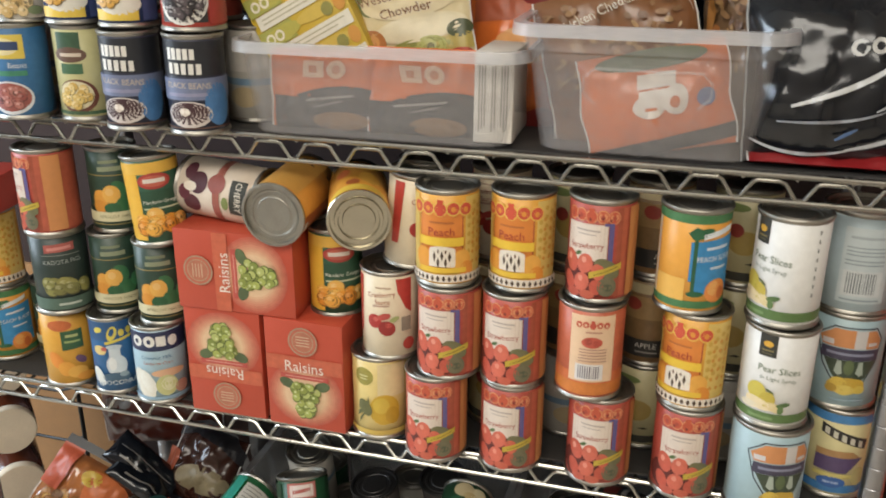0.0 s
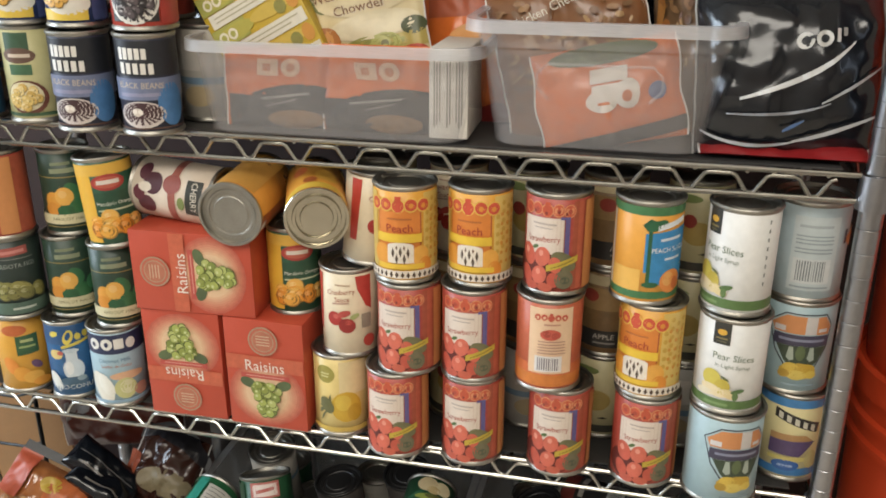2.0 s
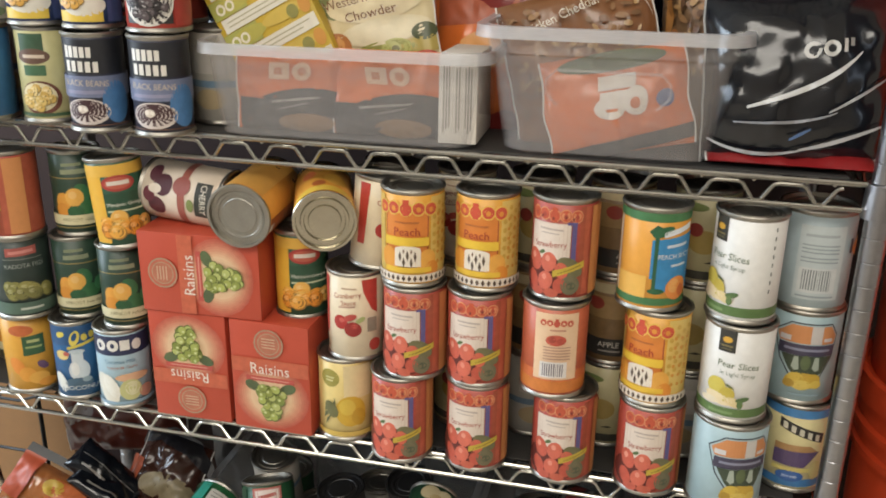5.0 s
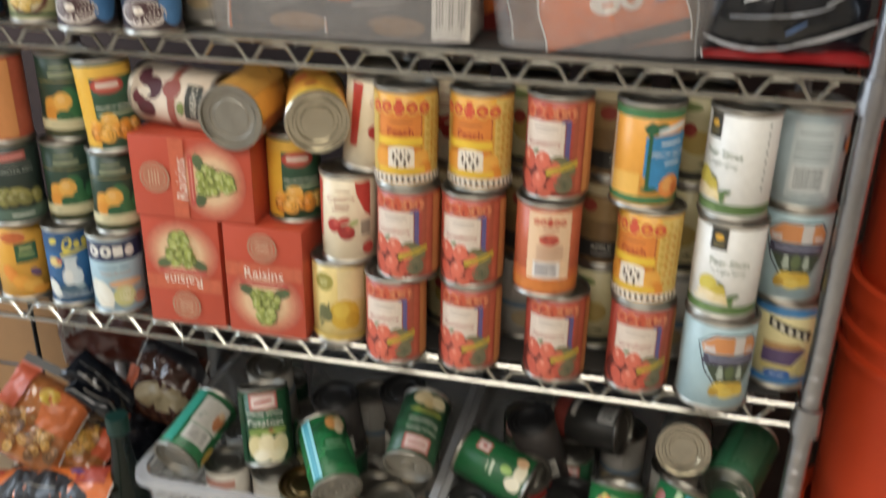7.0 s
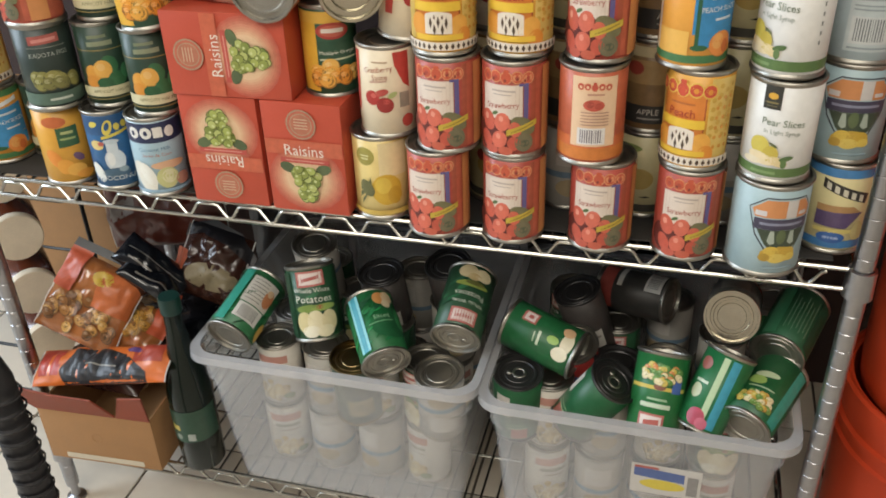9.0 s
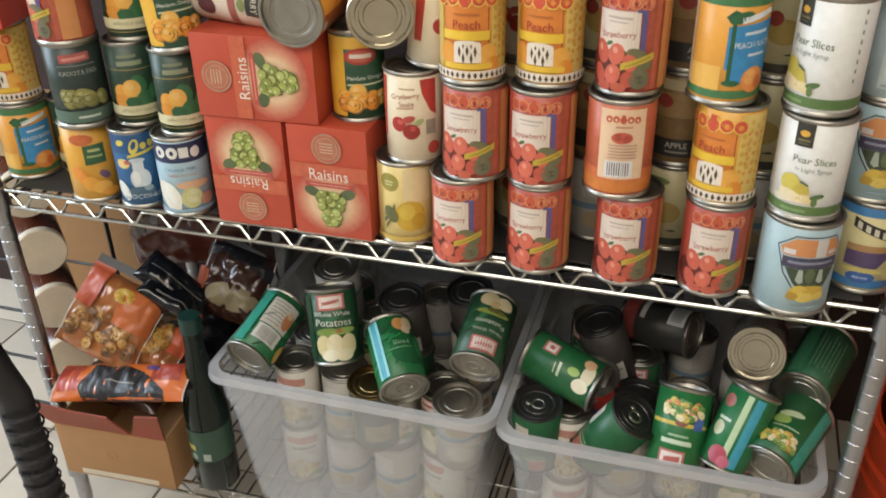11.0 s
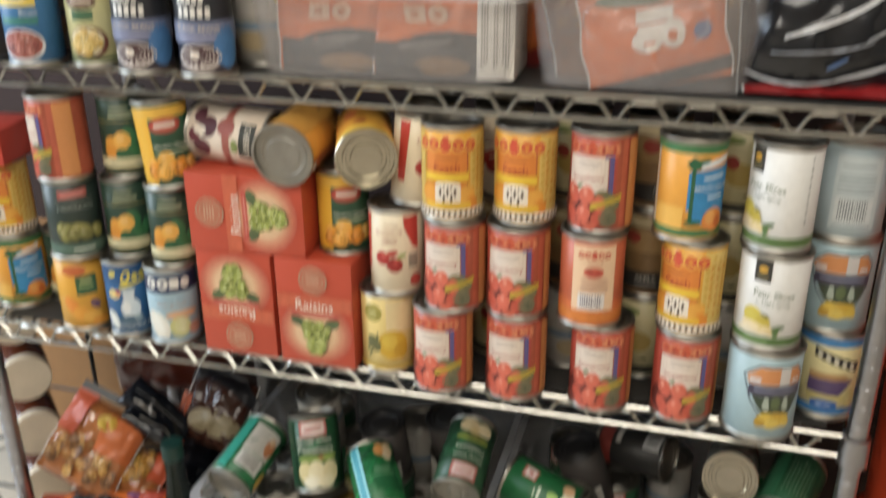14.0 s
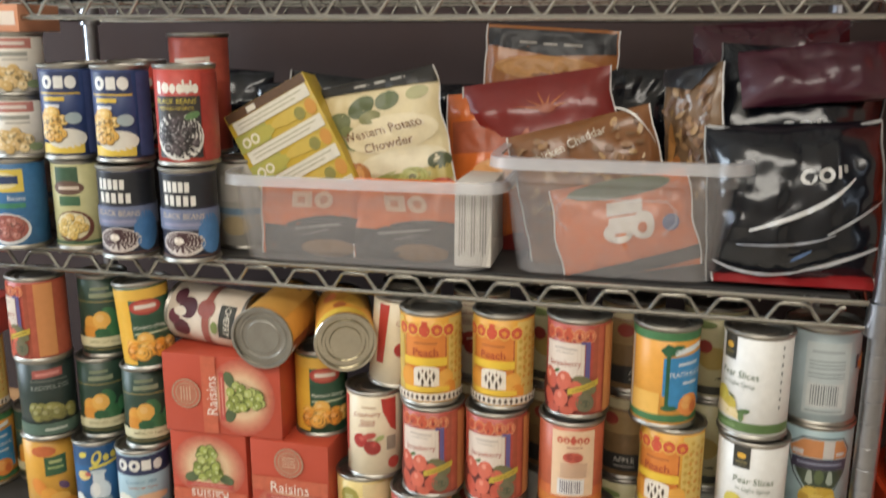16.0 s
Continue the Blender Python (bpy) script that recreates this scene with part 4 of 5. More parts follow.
raisin_box(pose(0.4295, -0.006, ZS, 0, 0, 1), "red raisin carton with green grapes, upside down", 180)
raisin_box(pose(0.5405, -0.008, ZS, 0, 0, -1), "red raisin carton with green grapes", 0)
raisin_box(pose(0.454, -0.008, ZS + 0.149, 0, 0, 2), "red raisin carton lying on its side on two others", -90)

# ---- upper shelf ----
ZU = 1.0278


def up(key, x, y, level, label, spin, tilt=(0, 0)):
    return can(key, pose(x, y, ZU + level * 0.1135, tilt[0], tilt[1]), label, "cans on the upper shelf", spin)


up("ranch", 0.4265, -0.006, 0, "black bean can with dark banner and bowl picture", 14)
up("ranch", 0.345, -0.008, 0, "black bean can with dark banner and bowl picture", 12)
up("organic", 0.2615, 0.018, 0, "yellow-green organic bean can", 16)
up("bluebeans", 0.1825, 0.004, 0, "blue bean can with yellow banner", 20)
up("blackbeans", 0.427, 0.0, 1, "red and black can of black beans", 12)
up("chickpea", 0.340, 0.005, 1, "navy and yellow chickpea can", 8)
up("chickpea", 0.263, 0.012, 1, "navy and yellow chickpea can", 12)
can("whiteshort", pose(0.192, 0.012, ZU + 0.1128), "short white bean can with pale label", "cans on the upper shelf", 20)
can("whiteshort", pose(0.190, 0.015, ZU + 0.1878), "short white bean can with pale label", "cans on the upper shelf", 28)
can("tallred", pose(0.397, 0.092, ZU + 0.1135), "tall red can in the row behind", "cans on the upper shelf", 10)
up("graycan", 0.46, 0.075, 0, "beige can in the row behind", 0)
for k, (x, y) in enumerate(((0.39, 0.08), (0.31, 0.09), (0.235, 0.095), (0.13, 0.09), (0.1, 0.02))):
    for lv in (0, 1) if k else (0,):
        up(("graycan", "darkcan", "blackbeans")[(k + lv) % 3], x, y, lv, "bean can in the row behind", 20 * k)


def ring(hw, hd, r, z, n=5):
    out = []
    for cx, cy, a0 in ((hw - r, hd - r, 0), (-hw + r, hd - r, 90), (-hw + r, -hd + r, 180), (hw - r, -hd + r, 270)):
        for i in range(n + 1):
            a = radians(a0 + 90 * i / n)
            out.append((cx + r * math.cos(a), cy + r * math.sin(a), z))
    return out


def loft(bm, rings, close_ends=True):
    vs = [[bm.verts.new(p) for p in r] for r in rings]
    n = len(vs[0])
    for a, b in zip(vs, vs[1:]):
        for k in range(n):
            bm.faces.new((a[k], a[(k + 1) % n], b[(k + 1) % n], b[k]))
    if close_ends:
        bm.faces.new(vs[0][::-1])
        bm.faces.new(vs[-1])
    return bm


def tub(name, m, w0, d0, w1, d1, h, label, material, category, group, lip=0.008, t=0.0022, step=0.78):
    """A tapering plastic tub: body with a step below the rim, and a rolled rim of its own."""
    root = thing(name, m, label, category, group)
    def hw(f, inset=0.0):
        return (w0 + (w1 - w0) * f) / 2 - inset, (d0 + (d1 - d0) * f) / 2 - inset
    rings = []
    for f, off in ((0, 0.008), (0.03, 0.001), (0.3, 0.0), (step, 0.0), (step + 0.015, -0.004), (0.985, -0.004)):
        a, b = hw(f, off)
        rings.append(ring(a, b, 0.03, f * h))
    for f, off in ((0.985, -0.004 + t), (step + 0.015, -0.004 + t), (step, t), (0.03, t + 0.002)):
        a, b = hw(f, off)
        rings.append(ring(a, b, 0.028, max(f * h, 0.004)))
    part("body", loft(bmesh.new(), rings), material, root)
    rr = []
    a, b = hw(1.0, -0.004)
    for dx, dz in ((-0.001, 0), (lip, 0), (lip + 0.001, -0.012), (lip - 0.001, -0.012), (lip - 0.0025, -0.003), (0.0, -0.003)):
        rr.append(ring(a + dx, b + dx, 0.034, h + dz))
    rm = loft(bmesh.new(), rr + rr[:1], False)
    part("rim", rm, RIM, root, "rolled rim")
    return root


tub("storage_bin", pose(0.635, 0.112, ZU, 0, 0, 1.5), 0.298, 0.235, 0.318, 0.25, 0.105, "cloudy clear plastic bin filled with meal pouches", PLASTIC, "plastic bin", "bins on the upper shelf", 0.004, step=0.9)
TUB = tub("storage_bin", pose(0.9215, 0.128, ZU, 0, 0, 1), 0.220, 0.24, 0.250, 0.27, 0.135, "cloudy clear plastic tub with wide rim, full of pouches", PLASTIC, "plastic bin", "bins on the upper shelf", 0.009)


# ---- pouches ----
def pouch_surface(w, h, d, seed, crumple=1.0):
    off = Vector((seed * 3.7, seed * 1.3, 0))
    def S(u, v, side=1.0, lift=0.0):
        fu, fv = u / (w / 2), v / h
        b = max(0.0, 1 - abs(fu) ** 2.6) ** 0.6 * max(0.0, 1 - abs(2 * fv - 1) ** 3.0) ** 0.65
        n = noise.noise(Vector((u * 22, v * 22, side)) + off) * 0.006 + abs(noise.noise(Vector((u * 48, v * 34, side * 3)) + off)) * 0.006
        bend = noise.noise(Vector((v * 9, 0.3, seed))) * 0.010
        return Vector((u + 0.004 * noise.noise(Vector((v * 30, seed, 1))), -side * (d / 2 * b + crumple * n * min(1, b * 2) + 0.0006 + lift) + bend, v))
    return S


def pouch(name, m, w, h, d, seed, material, shapes, label, group="", back=None, seal="#d8d6d2", crumple=1.0, category="food pouch"):
    root = thing(name, m, label, category, group)
    S = pouch_surface(w, h, d, seed, crumple)
    bm, nu, nv = bmesh.new(), 26, 30
    for side in (1.0, -1.0):
        g = [[bm.verts.new(S(-w / 2 + w * i / nu, h * j / nv, side)) for i in range(nu + 1)] for j in range(nv + 1)]
        for j in range(nv):
            for i in range(nu):
                f = (g[j][i], g[j][i + 1], g[j + 1][i + 1], g[j + 1][i])
                bm.faces.new(f if side > 0 else f[::-1])
    bmesh.ops.remove_doubles(bm, verts=bm.verts[:], dist=0.00005)
    film = part("film", bm, material, root, "", 60)
    if shapes:
        pb, pm = artwork(lambda u, v, lift: S(u / 1000, v / 1000, 1.0, lift * 1.6 + 0.0004), shapes, tall=4)
        share("print", to_mesh(pb, pm, "print"), film)
    if seal:
        for u in (-w / 2, w / 2):
            part("sealed_edge", tube(bmesh.new(), [S(u * 0.995, h * j / 14) for j in range(15)], 0.0011, 5), mat("seal_" + seal[1:], seal, 0.35), film, "pale sealed edge")
    return root


def film(name, hexa, rough=0.22):
    return mat(name, hexa, rough, 0, 0.14, 18, 0.0, 0.3)


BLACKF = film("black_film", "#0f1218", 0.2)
ORANGEF = film("orange_film", "#cf6a2c", 0.3)
CREAMF = film("cream_film", "#d9c49a", 0.32)
MAROONF = film("maroon_film", "#7d2622", 0.3)
BROWNF = film("brown_film", "#7d5230", 0.3)


def rings_logo(u, v, r, hexa, inner):
    return [("e", hexa, u, v, r, r), ("e", inner, u, v, r * 0.55, r * 0.55), ("e", hexa, u + 2.1 * r, v, r, r), ("e", inner, u + 2.1 * r, v, r * 0.55, r * 0.55)]


MEAL = [("r", "#22201f", -60, 60, 0, 36, 0), ("e", "#22201f", 10, 26, 62, 22, 8), ("r", "#9a948c", -30, 36, 34, 36.5, 8), ("r", "#8d877f", -12, 22, 28, 29.5, 8), ("e", "#8a6238", 20, 10, 32, 11)] + [("r", "#e3b48e", -22, 2, 58, 76), ("r", "#d0743a", -15, -6, 63, 71), ("e", "#e3b48e", 16, 67, 11, 10), ("e", "#d0743a", 16, 67, 5, 5)]
pouch("meal_pouch", pose(0.572, 0.016, ZU + 0.006, -4, 0, 2), 0.13, 0.088, 0.02, 3, ORANGEF, MEAL, "orange and black meal pouch inside a clear bin", "pouches in the long bin")
pouch("meal_pouch", pose(0.685, 0.02, ZU + 0.006, -4, 0, 2), 0.125, 0.094, 0.02, 5, ORANGEF, MEAL, "orange and black meal pouch inside a clear bin", "pouches in the long bin")
CHOW = [("r", "#e2cf9c", -62, 62, 60, 200), ("e", "#6d7448", -46, 158, 15, 13), ("e", "#59653a", -20, 172, 15, 12, 30), ("e", "#7d8450", -36, 138, 11, 16, 10), ("e", "#5f6a3c", 8, 174, 13, 11), ("e", "#8c8a54", -10, 158, 12, 8), ("e", "#a8a468", 40, 176, 12, 8), ("e", "#c9a86a", -50, 116, 10, 14), ("e", "#ead9ae", 8, 134, 50, 22),
        ("t", "#e9dcc0", "Western Potato", 15.4, 1, 139.4, 2, 0.88), ("t", "#e9dcc0", "Chowder", 15.4, 3, 121.4, 2, 0.92), ("t", "#7a4420", "Western Potato", 15, 0, 140, 2, 0.88), ("t", "#7a4420", "Chowder", 15, 2, 122, 2, 0.92), ("e", "#e9dab2", 14, 100, 46, 15), ("r", "#b9a24a", -44, 62, 66, 84, 6), ("e", "#9a9a44", 10, 76, 34, 13), ("e", "#b4b25c", 22, 78, 16, 12), ("e", "#6f6a30", 22, 78, 4, 4), ("e", "#48502c", 52, 92, 12, 10), ("r", "#cf7a34", -62, 62, 40, 64, -3), ("e", "#b86a24", -38, 90, 18, 18), ("e", "#cf8a3a", -40, 93, 13, 13), ("e", "#c4402a", 48, 62, 14, 9),
        ("p", "#262420", [(-62, 205), (62, 205), (62, 184), (20, 188), (-62, 194)]), ("r", "#b9b3a8", -24, -8, 196, 199), ("r", "#b9b3a8", -2, 10, 196, 199), ("r", "#b9b3a8", 16, 32, 196, 199)]
pouch("chowder_pouch", pose(0.674, 0.075, ZU + 0.012, -9, -13, 4) @ Matrix.Diagonal((1.16, 1, 1, 1)), 0.125, 0.205, 0.03, 8, CREAMF, CHOW, "cream potato chowder pouch with dark top band", "pouches in the long bin")
pouch("meal_pouch", pose(0.772, 0.13, ZU + 0.01, -8, -6, -6), 0.12, 0.185, 0.03, 9, ORANGEF, [("r", "#b04a24", -50, 50, 110, 150), ("e", "#e09a54", 10, 80, 34, 22)], "orange meal pouch standing in a clear bin", "pouches in the long bin")
pouch("meal_pouch", pose(0.53, 0.15, ZU + 0.02, -6, 6, 8), 0.12, 0.19, 0.025, 12, BLACKF, rings_logo(10, 150, 8, "#bdb7ae", "#1a1a1c"), "black meal pouch standing in a clear bin", "pouches in the long bin")
yb = thing("snack_carton", pose(0.570, 0.04, ZU + 0.062, -9, -29, 6), "yellow-green and white striped snack carton leaning out of a bin", "carton")
yc = part("carton", box(bmesh.new(), -0.0575, 0.0575, 0, 0.045, 0, 0.148, 0.001), mat("yellow_carton", "#c9ab36", 0.4), yb)
STRIPES = [("r", "#e2dcc6", -58, 62, 0, 14), ("r", "#5a3a20", -63, 63, 136, 147.5), ("r", "#efe9d8", -30, -16, 138, 145)]
for v in (16, 56, 96):
    STRIPES += [("r", "#a9aa46", -63, -14, v, v + 22), ("e", "#b9b040", -30, v + 11, 26, 9), ("e", "#d9b840", 22, v + 13, 30, 8), ("e", "#8f8a38", 36, v + 10, 8, 8), ("e", "#d9932e", 54, v + 11, 8, 10), ("r", "#ebe6d4", -57, 61, v + 23, v + 39), ("r", "#b5b08c", -50, 52, v + 33, v + 34.5), ("r", "#b5b08c", -50, 40, v + 28, v + 29.5)] + rings_logo(-50, v + 10, 6.5, "#efe8cf", "#a9aa46")
pb, pm = artwork(flat, STRIPES)
share("print", to_mesh(pb, pm, "print"), yc).scale = (0.89, 1, 1)
wb = thing("white_carton", pose(0.766, 0.012, ZU + 0.005, -2, 0, 3), "white carton with small printed text in a bin", "carton")
wc = part("carton", box(bmesh.new(), -0.021, 0.021, 0, 0.16, 0, 0.096, 0.001), mat("white_carton", "#d8d2c8", 0.6), wb)
pb, pm = artwork(flat, [("r", "#9a948c", u, u + 1.4, 12 + 3 * (k % 3), 86 - 5 * (k % 2)) for k, u in enumerate((-16, -13, -10, -2, 1, 8, 11, 14))])
share("print", to_mesh(pb, pm, "print"), wc)

# tub pouches

GX, GZ = 0.062, 0.018
gp = [(-GX + 0.012, -GZ), (-GX, -GZ + 0.012), (-GX, GZ - 0.01), (-GX + 0.01, GZ), (GX - 0.01, GZ), (GX, GZ - 0.01), (GX, -GZ + 0.012), (GX - 0.012, -GZ)]
part("grip_outline", tube(bmesh.new(), [(u, -0.1332 - 0.1 * w, 0.075 + w) for u, w in gp], 0.0016, 6), PLASTIC, TUB, "moulded grip outline")
pouch("meal_pouch", pose(0.943, 0.03, ZU + 0.005, -5, -12, 2), 0.15, 0.105, 0.03, 15, ORANGEF, [("r", "#241f1c", -75, 75, 0, 16, 14), ("e", "#4f5a34", 0, 96, 56, 10)] + [("r", "#e2d6c9", -16, 22, 68, 82), ("e", "#e2d6c9", -4, 50, 16, 12), ("e", "#e2d6c9", 22, 54, 13, 15), ("r", "#c9642c", -8, 4, 46, 49), ("r", "#e2d6c9", -14, 26, 58, 66), ("e", "#c9642c", 22, 52, 5, 6), ("e", "#4a5a8a", 52, 52, 9, 9)], "orange meal pouch inside a clear tub", "pouches in the tub")
FLECKS = ("#8f6238", "#a07446", "#6d4628", "#b08650", "#7d5632")


def flecks(rng, cu, cv, ru, rv, count):
    """Small irregular pieces of dried food seen through a clear window."""
    return [("e", FLECKS[k % 5], cu + ru * rng.uniform(-1, 1), cv + rv * rng.uniform(-1, 1), rng.uniform(3, 8), rng.uniform(1.5, 4), rng.uniform(0, 180)) for k in range(count)]


CRUMBS = flecks(RNG, 0, 96, 72, 60, 150)
pouch("cheddar_pouch", pose(0.912, 0.075, ZU + 0.004, -14, -15, 2), 0.17, 0.168, 0.04, 17, BROWNF, CRUMBS + [("t", "#d8cbb4", "Chicken Cheddar", 15, -14, 139, 12, 0.9)] + arc("#e6e2da", [(46, 172), (76, 160), (82, 120)], 4), "brown chicken cheddar pouch standing in a tub", "pouches in the tub")
BURST = [("p", "#c9692c", [(14 + 7 * math.cos(a - 0.22), 168 + 6 * math.sin(a - 0.22)), (14 + (34 + 8 * (k % 2)) * math.cos(a), 168 + (20 + 6 * (k % 2)) * math.sin(a)), (14 + 7 * math.cos(a + 0.22), 168 + 6 * math.sin(a + 0.22))]) for k, a in enumerate((0.35, 0.85, 1.35, 1.8, 2.3, 2.8))]
# The dark slanted band paints the shade behind the cheddar pouch onto the film.
pouch("maroon_pouch", pose(0.842, 0.13, ZU + 0.004, -10, -9, 0), 0.185, 0.212, 0.04, 19, MAROONF, BURST + [("e", "#a84a26", 14, 170, 11, 6), ("p", "#3a1414", [(-90, 120), (90, 150), (90, 118), (-90, 96)])], "maroon pouch with an orange sunburst", "pouches in the tub")
pouch("meal_pouch", pose(0.812, 0.205, ZU + 0.05, -6, 3, 0), 0.17, 0.22, 0.03, 21, film("tawny_film", "#9a6030", 0.3), [("p", "#17161a", [(-82, 216), (82, 216), (82, 190), (0, 184), (-82, 194)]), ("r", "#a8a298", -40, -18, 198, 201), ("r", "#a8a298", -10, 8, 197, 200), ("r", "#a8a298", 16, 40, 197, 200), ("e", "#c4823a", 0, 168, 70, 16), ("e", "#7d4a24", 20, 150, 50, 16)], "orange-brown pouch with black top edge", "pouches in the tub")
pouch("meal_pouch", pose(0.925, 0.2, ZU + 0.02, -6, 2, 10), 0.13, 0.2, 0.03, 22, BLACKF, [], "black foil pouch standing in a tub", "pouches in the tub", crumple=2.0)
pouch("meal_pouch", pose(1.012, 0.105, ZU + 0.005, -4, -9, -42), 0.085, 0.225, 0.03, 23, film("tan_film", "#7d6248", 0.28), flecks(RNG, 2, 130, 32, 70, 80) + [("p", "#17161a", [(-42, 224), (40, 224), (10, 196), (-42, 206)]), ("e", "#c9843a", -18, 136, 7, 24), ("e", "#b56a2c", -8, 108, 8, 14)], "tan pouch of dried food wedged in a tub", "pouches in the tub")
GO = [("e", "#c9c9c6", 0, 0, 8, 8), ("e", "#0f1218", 0.5, 0, 4.2, 4.2), ("r", "#0f1218", 3, 9, 1.5, 4.5), ("e", "#c9c9c6", 17, 1.5, 8, 8), ("e", "#0f1218", 17, 1.5, 4, 4), ("r", "#c9c9c6", 28, 31.5, -2, 11), ("r", "#8d8d8a", 34, 38, 4, 12)]


def go_at(u, v):
    return [(k, h, a + u, b + u, c + v, d + v) if k == "r" else (k, h, a + u, b + v, c, d) for k, h, a, b, c, d in GO]


# Pale arcs paint in highlights along sealed edges and the edges of bags below.
FRONT = go_at(8, 110) + arc("#d5d6d6", [(-50, 56), (26, 74), (54, 108)], 6) + arc("#8d9096", [(-62, 42), (0, 36), (34, 50)], 3) + arc("#a9acb0", [(26, 50), (54, 64), (84, 86)], 3.5) + arc("#c9cccf", [(-84, 26), (-44, 2), (6, 14)], 3.5) + arc("#c4c7ca", [(2, 14), (40, 20), (84, 40)], 4.5) + arc("#4a6a9a", [(-8, 24), (0, 28), (10, 34)], 4)
BACK = go_at(-8, 100) + arc("#3a3d44", [(-80, 90), (0, 112), (80, 92)], 3)
BAGS = "black bags on the upper shelf"
fa = pouch("food_bag", pose(1.112, 0.04, ZU + 0.002, -14, -3, 3), 0.18, 0.172, 0.085, 31, BLACKF, FRONT, "glossy black foil food bag with pale logo", BAGS, crumple=1.3, seal="#a9a9a8")
Sa = pouch_surface(0.18, 0.172, 0.085, 31, 1.3)
part("top_seal", tube(bmesh.new(), [Sa(-0.088 + 0.176 * k / 20, 0.171) + Vector((0, -0.003, -0.012 * math.sin(math.pi * k / 20))) for k in range(21)], 0.002, 6), mat("seal_a9a9a8", "#a9a9a8", 0.35), fa, "pale folded top seal")
pouch("food_bag", pose(1.105, 0.11, ZU + 0.055, -16, 3, -3), 0.18, 0.2, 0.07, 33, BLACKF, BACK, "black and plum foil food bag with pale logo", BAGS, crumple=1.6, seal="#6f6f72")
# Added plum shape whose colour stands for a maroon sheen on the bags.
pouch("food_bag", pose(1.13, 0.10, ZU + 0.188, -30, -5, 2), 0.16, 0.07, 0.04, 35, film("plum_sheen_film", "#431b28", 0.34), [], "plum film shape added for the maroon sheen on the black bags", BAGS, crumple=1.2, seal=None)
pouch("food_bag", pose(1.1, 0.2, ZU + 0.06, -10, -4, 0), 0.18, 0.22, 0.06, 37, film("plum_film", "#3a1520", 0.25), [], "dark plum foil food bag", BAGS, crumple=1.8, seal=None)
pouch("food_bag", pose(1.11, 0.015, ZU + 0.004, -82, 0, 0), 0.165, 0.2, 0.014, 41, film("red_film", "#8a2022", 0.3), [], "flat red foil bag under the black bags", BAGS)
for k, (x, y) in enumerate(((0.56, 0.32), (0.7, 0.33), (0.86, 0.34), (1.0, 0.33), (0.45, 0.3), (0.3, 0.3))):
    pouch("food_bag", pose(x, y, ZU, -4, 5 * (k % 3) - 6, 6 * (k % 3) - 5), 0.16, 0.17 + 0.02 * (k % 3), 0.05, 51 + k, BLACKF if k % 3 else film("dark_brown_film", "#3a2018", 0.25), [], "dark foil food bag at the back of the shelf", "dark bags at the back", seal=None, crumple=2.5)

# ---- lower shelf ----
ZB = 0.1375
tub("storage_tote", pose(0.539, 0.178, ZB, 0, 0, 0), 0.362, 0.37, 0.408, 0.4, 0.267, "large milky plastic tote heaped with vegetable cans", PLASTIC_LOW, "plastic bin", "totes on the lower shelf", 0.01)
rt = tub("storage_tote", pose(0.966, 0.178, ZB, 0, 0, 0), 0.35, 0.37, 0.392, 0.4, 0.26, "large milky plastic tote heaped with vegetable cans", PLASTIC_LOW, "plastic bin", "totes on the lower shelf", 0.01)
pb, pm = artwork(flat, [("r", "#c9c6c0", -46, 46, -26, 26), ("r", "#4a62a0", -42, 24, 2, 18, -4), ("e", "#d8c23a", -4, -8, 30, 9), ("r", "#8d8a86", 28, 42, -20, 14), ("r", "#b9584a", -42, -10, 19, 23)])
pl = share("maker_label", to_mesh(pb, pm, "maker_label"), rt, "paper maker's label with blue and yellow shapes")
pl.location = (0.05, -0.2035, 0.165)
TILTED = [
    ("veg_a", (0.372, 0.012, 0.408), (0.16, 0.94, 0.29), 12, False),
    ("veg_b", (0.499, 0.058, 0.398), (-0.20, 0.34, 0.92), 0, False),
    ("veg_c", (0.619, 0.010, 0.404), (-0.50, 0.80, 0.32), 14, True),
    ("veg_d", (0.712, 0.040, 0.440), (0.02, 0.93, 0.36), 6, True),
    ("veg_h", (0.776, 0.110, 0.433), (0.93, -0.28, -0.2), 0, False),
    ("veg_e", (0.990, 0.010, 0.352), (0.06, 0.55, 0.83), 0, False),
    ("veg_f", (1.049, 0.018, 0.366), (0.30, 0.48, 0.82), 0, False),
    ("veg_g", (1.104, 0.006, 0.388), (0.44, 0.86, 0.24), -8, False),
    ("veg_m", (1.139, 0.090, 0.447), (0.34, 0.92, 0.16), 0, False),
    ("blackwhite", (1.000, 0.235, 0.415), (-0.92, 0.35, -0.1), 40, False),
    ("bareend", (1.076, 0.095, 0.497), (0.10, 0.93, -0.34), 0, False),
    ("darkcan", (0.93, 0.10, 0.28), (0.05, 0.1, 1), 0, False),
]
for key, p, a, spin, tab in TILTED:
    can(key, axis_pose(p, a, spin), "green vegetable can tumbled in a tote" if "veg" in key else "dull can tumbled in a tote", "cans heaped in the totes", 0, tab)
